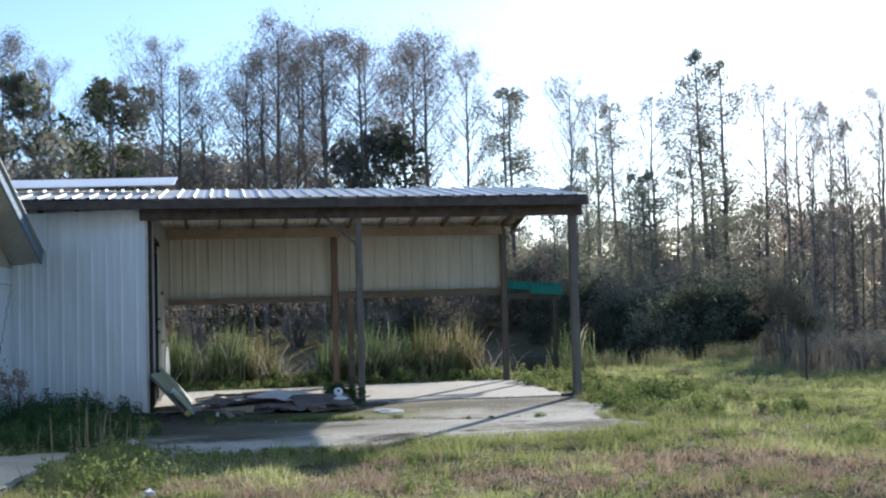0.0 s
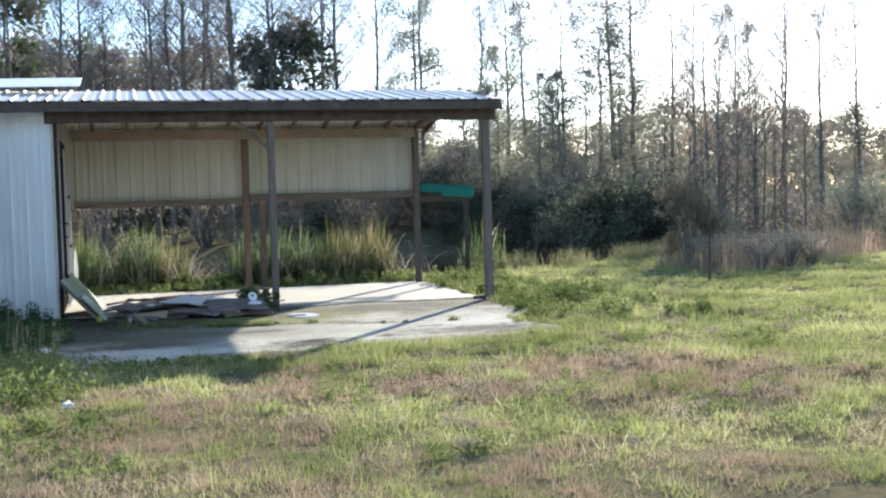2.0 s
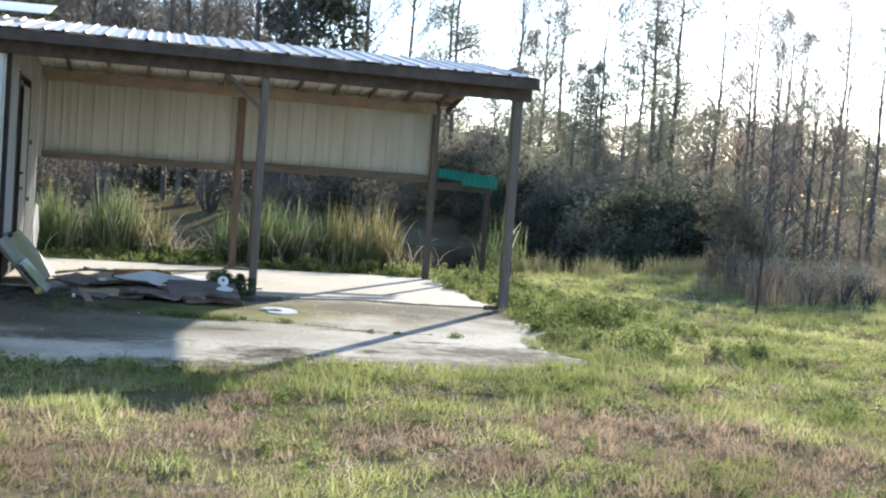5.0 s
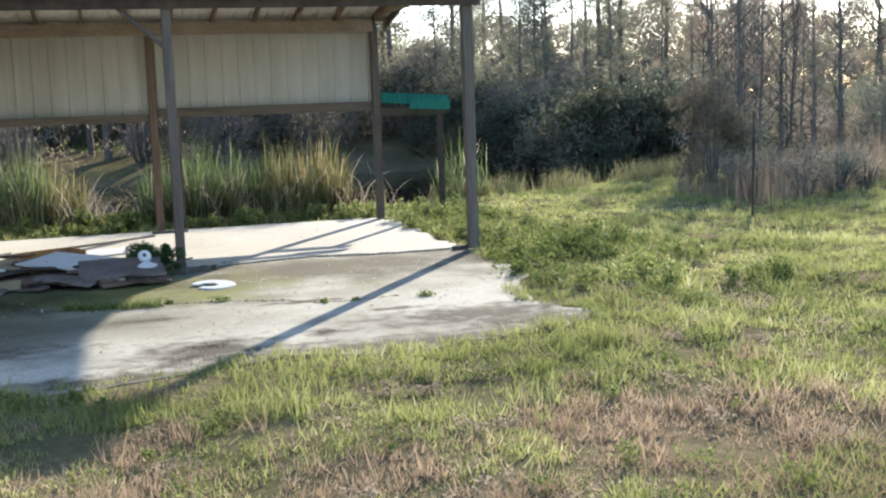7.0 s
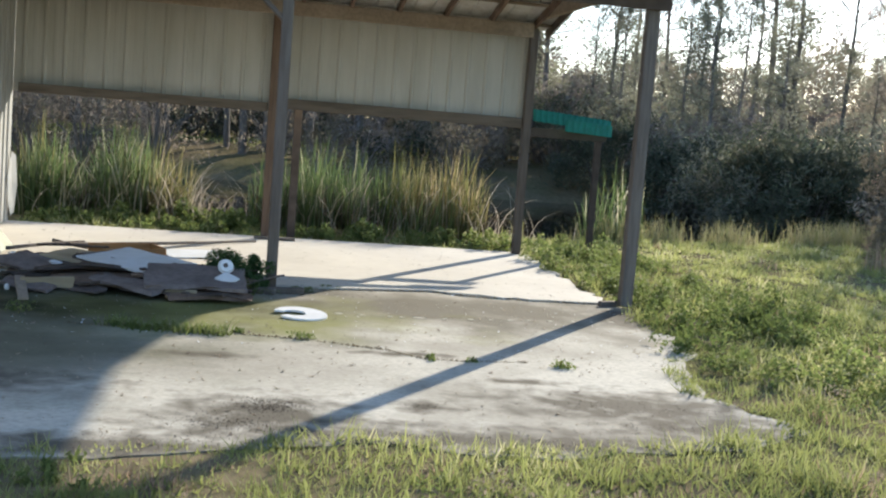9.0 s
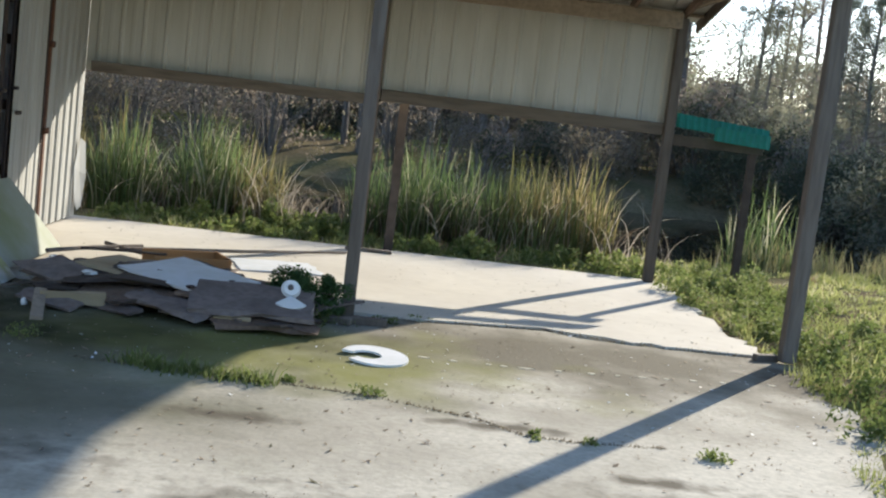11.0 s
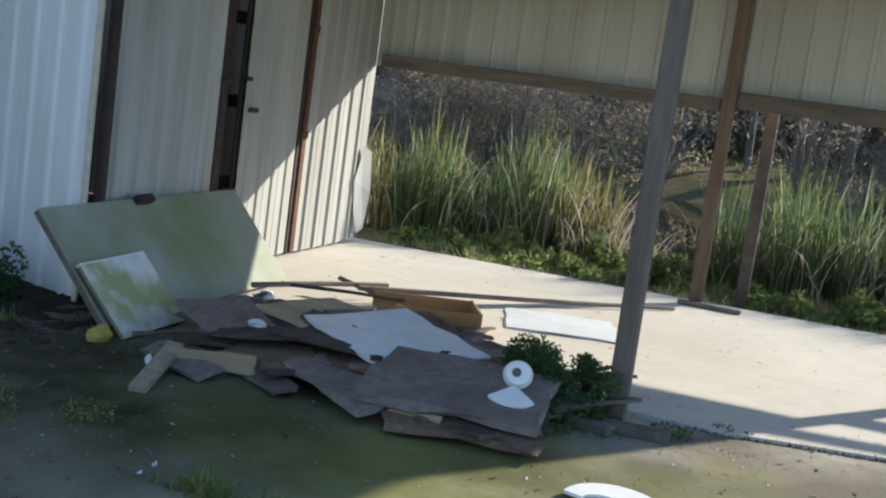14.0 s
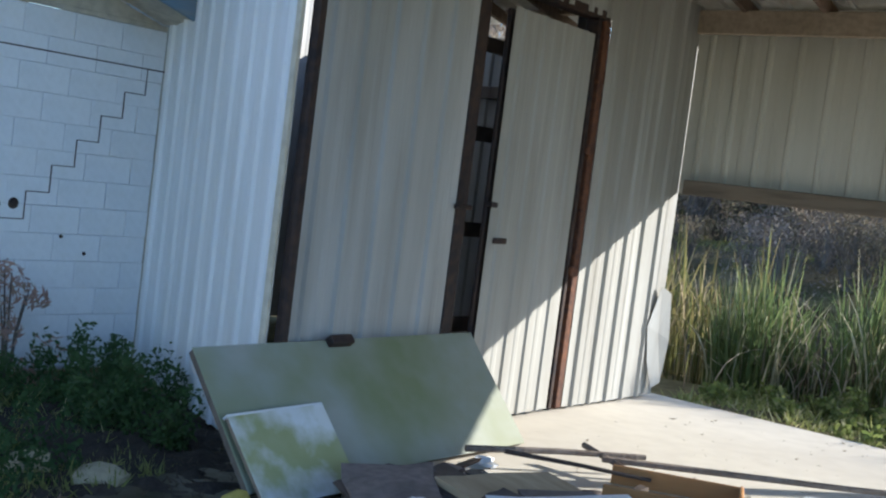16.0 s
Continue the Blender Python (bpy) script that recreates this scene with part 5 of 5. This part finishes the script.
spread_copies(far, [(-34 + 1.5 * k, random.uniform(72, 90), random.uniform(0.8, 1.0) * (1 if k < 25 else 0.6)) for k in range(32)] + [(12 + 1.3 * k, random.uniform(64, 85), random.uniform(0.42, 0.58)) for k in range(26)] + [(9 + 1.05 * k, random.uniform(52, 66), random.uniform(0.22, 0.36)) for k in range(36)], 71)

brush = [bush("tangled dry brush on the far bank", (-2.0 - 2.5 * k, 24.2), 1.5, 2.1, 1300, 0.055, m, 22, group="brush on the far bank", name="brush", blobs=26) for k, m in enumerate(("leaf_dry", "leaf_mound", "twig"))]
for k in range(30):
    x, y = -26 + 1.25 * k + random.uniform(-0.5, 0.5), 24.6 + random.uniform(-0.8, 3.0)
    if -3.7 < x < -1.9 or 0.2 < x < 3.3:
        continue
    s = random.uniform(0.6, 1.25)
    copy_thing(brush[k % 3], pose(x, y, float(ground_z(x, y)) - 0.05, 0, 0, k * 59) @ Matrix.Diagonal((s, s, s, 1)))
for k in range(9):
    x, y = -22 + 3.1 * k + random.uniform(-1, 1), 28.5 + random.uniform(-1, 5)
    s = random.uniform(0.7, 0.9)
    copy_thing(bare[k % 3], pose(x, y, float(ground_z(x, y)) - 0.05, 0, 0, k * 97) @ Matrix.Diagonal((s, s, s, 1)))

for k, (x, y, q) in enumerate(((2.5, 26.6, 0.85), (3.25, 27.4, 0.95), (-0.6, 26.5, 0.8), (4.6, 27.0, 0.9), (6.2, 26.8, 0.9))):
    copy_thing(brown[k % 2], pose(x, y, float(ground_z(x, y)) - 0.05, 0, 0, k * 71) @ Matrix.Diagonal((q, q, q, 1)))

# ---------------------------------------------------------------- growth on the near bank
bush("brown vine-covered mound of dead growth", (13.0, 6.2), 0.75, 2.15, 6500, 0.032, "leaf_mound", 14, name="vine_mound", blobs=40)
bush("grey-green vine-covered mound of growth", (13.7, 6.6), 0.7, 1.3, 2200, 0.04, "leaf_grey", 10, name="vine_mound", blobs=30)
saplings = [tree("sapling", "thin reddish-leaved sapling on the bank", 5.0, 0.12, 0.8, 900, 0.028, m, trunk_r=0.026, limbs=20, upright=0.9, at=p, twigs=2, group="saplings on the bank", slim=0.35) for m, p in (("leaf_red", (15.9, 9.3)), ("leaf_dry", (16.6, 9.6)), ("twig", (15.2, 9.0)))]
for k in range(13):
    x, y = 16.2 + random.uniform(-1.5, 2.6), 9.5 + random.uniform(-1.0, 1.6)
    s = random.uniform(0.75, 1.3)
    copy_thing(saplings[k % 3], pose(x, y, float(ground_z(x, y)) - 0.05, 0, 0, k * 67) @ Matrix.Diagonal((s, s, s, 1)))
scrub = [bush("low grey dry scrub on the bank", (13.2 + 0.8 * k, 3.6 + 0.3 * k), 0.65, 0.70, 650, 0.035, m, 22, group="scrub on the bank", name="scrub", blobs=24) for k, m in enumerate(("leaf_dry", "leaf_grey", "leaf_dry"))]
for k in range(7):
    x, y = 12.6 + 0.7 * k + random.uniform(-.3, .3), 4.2 + 0.5 * k + random.uniform(-.9, 1.1)
    s = random.uniform(0.6, 1.2)
    copy_thing(scrub[k % 3], pose(x, y, float(ground_z(x, y)) - 0.05, 0, 0, k * 83) @ Matrix.Diagonal((s, s, s, 1)))
def dead_stalks():
    x, y = field(15000, 11.4, 20, 2.4, 12, lambda a, b: (np.abs(b - (4.0 + 0.62 * (a - 12.0))) < 1.5) & (a < 2.6 + 0.8 * (b + 12.3) + 1))
    keep = RNG.uniform(0, 1, len(x)) < 0.25 + 0.75 * smooth(-0.3, 0.6, patch(x, y, 0.8, 33))
    x, y = x[keep], y[keep]
    ob = blades("dead_stalks", x, y, ground_z(x, y) - 0.02, RNG.uniform(0.3, 1.1, len(x)) * (0.7 + 0.4 * patch(x, y, 1.2, 4)).clip(0.3, 1.2), RNG.uniform(0.008, 0.018, len(x)), np.abs(RNG.normal(0.1, 0.15, len(x))), M["dry_grass"], segments=2)
    tagged(ob, "grey-brown dead stalks along the bank", "weeds", kind="stuff")


dead_stalks()
stake = thing("stake", "thin dark stake standing in the grass", "stake", (11.0, 1.6, -0.1))
part("shaft", tube(bmesh.new(), [(0, 0, 0), (0.02, 0, 0.9), (0.03, 0.02, 1.5)], [0.02, 0.018, 0.015], 6), M["dark_wood"], stake)


# ---------------------------------------------------------------- litter and growth on the concrete
def flecks(name, label, n, mat, size, area):
    x, y = RNG.uniform(area[0], area[1], n), RNG.uniform(area[2], area[3], n)
    ok = in_slab(x, y, -0.1)
    x, y = x[ok], y[ok]
    z = np.where(y > 0.33, 0.003, -0.015)
    a, s = RNG.uniform(0, 6.28, len(x)), size * RNG.lognormal(0, 0.5, len(x))
    ux, uy = np.cos(a) * s, np.sin(a) * s
    p = np.stack([x, y, z], -1)
    u, w = np.stack([ux, uy, 0.2 * s], -1), np.stack([-uy, ux, 0.1 * s], -1) * 0.5
    v = np.stack([p - u + [0, 0, 0.004], p + w, p + u + [0, 0, 0.004], p - w], 1).reshape(-1, 3)
    tagged(arrays(name, v, np.arange(4 * len(x)).reshape(-1, 4), M[mat]), label, "litter", kind="stuff")


flecks("leaf_litter", "scattered dry leaf litter on the concrete", 1500, "leaf_dry", 0.009, (0.3, 6.4, -5.2, 0.4))
flecks("leaf_litter", "scattered dark crumbs on the concrete", 900, "leaf_mound", 0.008, (0.3, 6.4, -5.2, 4.0))
flecks("pale_chips", "scattered pale chips and droppings on the concrete", 230, "white_board", 0.006, (1.2, 6.2, -2.6, 0.3))


def crack_growth():
    line = [(1.6, -2.05), (2.1, -2.12), (2.6, -2.18), (2.88, -2.19), (3.15, -2.23), (3.56, -2.38), (3.83, -2.5), (4.04, -2.74), (4.34, -2.76), (4.8, -2.7)]
    t = RNG.uniform(0, len(line) - 1.001, 900)
    i = t.astype(int)
    pts = np.array(line)
    p = pts[i] + (pts[i + 1] - pts[i]) * (t - i)[:, None] + RNG.normal(0, 0.008, (900, 2))
    ob = blades("crack_moss", p[:, 0], p[:, 1], np.full(900, -0.02), RNG.uniform(0.006, 0.03, 900), RNG.uniform(0.006, 0.014, 900), RNG.uniform(0.3, 1.2, 900), M["leaf_mound"], segments=1)
    tagged(ob, "dark moss growing along a crack in the apron", "moss", kind="stuff")
    x = RNG.uniform(3.3, 6.3, 700)
    ob = blades("joint_moss", x, np.interp(x, [3.3, 3.6, 4.55, 5.0, 5.5, 6.3], [0.15, 0.15, 0.345, 0.178, 0.118, 0.138]) + RNG.normal(0, 0.012, 700), np.full(700, -0.02), RNG.uniform(0.01, 0.05, 700), RNG.uniform(0.006, 0.014, 700), RNG.uniform(0.3, 1.2, 700), M["leaf_mound"], segments=1)
    tagged(ob, "dark moss along the joint of the floor", "moss", kind="stuff")


crack_growth()


def crack_tuft():
    n = 750
    k = RNG.integers(0, 7, n)
    cx, cy = np.array([1.95, 2.08, 2.2, 2.32, 2.42, 2.55, 2.66])[k], np.array([-2.06, -2.13, -2.15, -2.13, -2.19, -2.18, -2.22])[k]
    x, y = cx + RNG.normal(0, 0.05, n), cy + RNG.normal(0, 0.045, n)
    ob = blades("crack_grass", x, y, np.full(n, -0.02), RNG.uniform(0.03, 0.13, n), RNG.uniform(0.006, 0.012, n), RNG.uniform(0.2, 1.0, n), M["leaf_weed"], segments=2)
    tagged(ob, "bright tuft of grass growing from the apron's crack", "grass", kind="stuff")


crack_tuft()


def litter_heaps():
    """Brown leaf litter and dirt gathered in patches on the apron."""
    spots = ((3.0, -4.16, 0.11, 0.09, 2600), (2.74, -4.52, 0.17, 0.08, 1500), (3.2, -4.6, 0.22, 0.07, 1200), (3.85, -4.05, 0.05, 0.04, 350), (5.1, -3.9, 0.4, 0.13, 900), (5.4, -4.3, 0.35, 0.1, 900), (4.4, -4.72, 0.6, 0.08, 2000), (3.5, -4.82, 0.9, 0.06, 1500), (1.5, -5.15, 0.6, 0.06, 900), (2.3, -4.95, 0.4, 0.06, 900), (5.85, -2.75, 0.12, 0.2, 500), (3.3, -0.15, 0.3, 0.08, 450), (6.2, 0.0, 0.12, 0.12, 200), (2.5, -0.95, 0.5, 0.05, 350), (1.4, -0.9, 0.5, 0.08, 300))
    x, y, r = [np.concatenate(v) for v in zip(*[(cx + RNG.normal(0, sx, n), cy + RNG.normal(0, sy, n), np.full(n, sx)) for cx, cy, sx, sy, n in spots])]
    ok = in_slab(x, y, -0.02)
    x, y = x[ok], y[ok]
    n = len(x)
    ob = blades("leaf_litter", x, y, np.full(n, -0.022), RNG.uniform(0.006, 0.022, n), RNG.uniform(0.003, 0.009, n), RNG.uniform(0.5, 1.6, n), M["litter"], segments=1)
    tagged(ob, "brown leaf litter gathered on the concrete", "litter", kind="stuff")


litter_heaps()


def paint_marks():
    """A row of worn pale dashes on the damp concrete."""
    for x, y, w in ((3.58, -1.11, 0.09), (3.77, -1.12, 0.06), (4.0, -1.12, 0.04), (4.1, -1.125, 0.05), (4.24, -1.12, 0.12), (4.46, -1.1, 0.04), (4.68, -1.07, 0.06), (4.86, -1.045, 0.04), (5.03, -1.02, 0.07), (5.2, -0.99, 0.04), (5.39, -0.955, 0.07), (5.6, -0.92, 0.05), (5.78, -0.88, 0.04), (5.96, -0.84, 0.07)):
        rim = [(x + w / 2 * math.cos(a) * random.uniform(0.75, 1.1), y + 0.017 * math.sin(a) * random.uniform(0.6, 1.2)) for a in np.linspace(0, 2 * math.pi, 12, endpoint=False)]
        bm = ring_disc(bmesh.new(), rim, -0.019, -0.015)
        bmesh.ops.recalc_face_normals(bm, faces=bm.faces)
        tagged(part("paint_mark", bm, M["pale_mark"]), "worn pale paint dash on the damp concrete", "paint mark", "row of paint dashes")


paint_marks()


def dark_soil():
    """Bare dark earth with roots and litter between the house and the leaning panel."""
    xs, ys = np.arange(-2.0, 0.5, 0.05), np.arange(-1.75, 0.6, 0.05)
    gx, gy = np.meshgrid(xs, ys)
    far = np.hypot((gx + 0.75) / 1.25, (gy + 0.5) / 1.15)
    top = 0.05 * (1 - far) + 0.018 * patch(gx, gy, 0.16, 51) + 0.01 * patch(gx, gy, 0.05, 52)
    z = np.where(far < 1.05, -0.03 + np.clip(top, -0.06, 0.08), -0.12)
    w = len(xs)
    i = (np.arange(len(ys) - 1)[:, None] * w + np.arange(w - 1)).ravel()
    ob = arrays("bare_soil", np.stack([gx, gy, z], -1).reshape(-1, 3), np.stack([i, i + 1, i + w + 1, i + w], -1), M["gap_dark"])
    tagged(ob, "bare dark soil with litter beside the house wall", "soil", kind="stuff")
    n = 2600
    x, y = RNG.normal(-0.5, 0.55, n), RNG.normal(-0.45, 0.45, n)
    ob = blades("leaf_litter", x, y, np.full(n, -0.02), RNG.uniform(0.01, 0.07, n), RNG.uniform(0.006, 0.02, n), RNG.uniform(0.5, 1.6, n), M["litter"], segments=1)
    tagged(ob, "brown dead leaves and twigs on the dark soil", "litter", kind="stuff")


dark_soil()
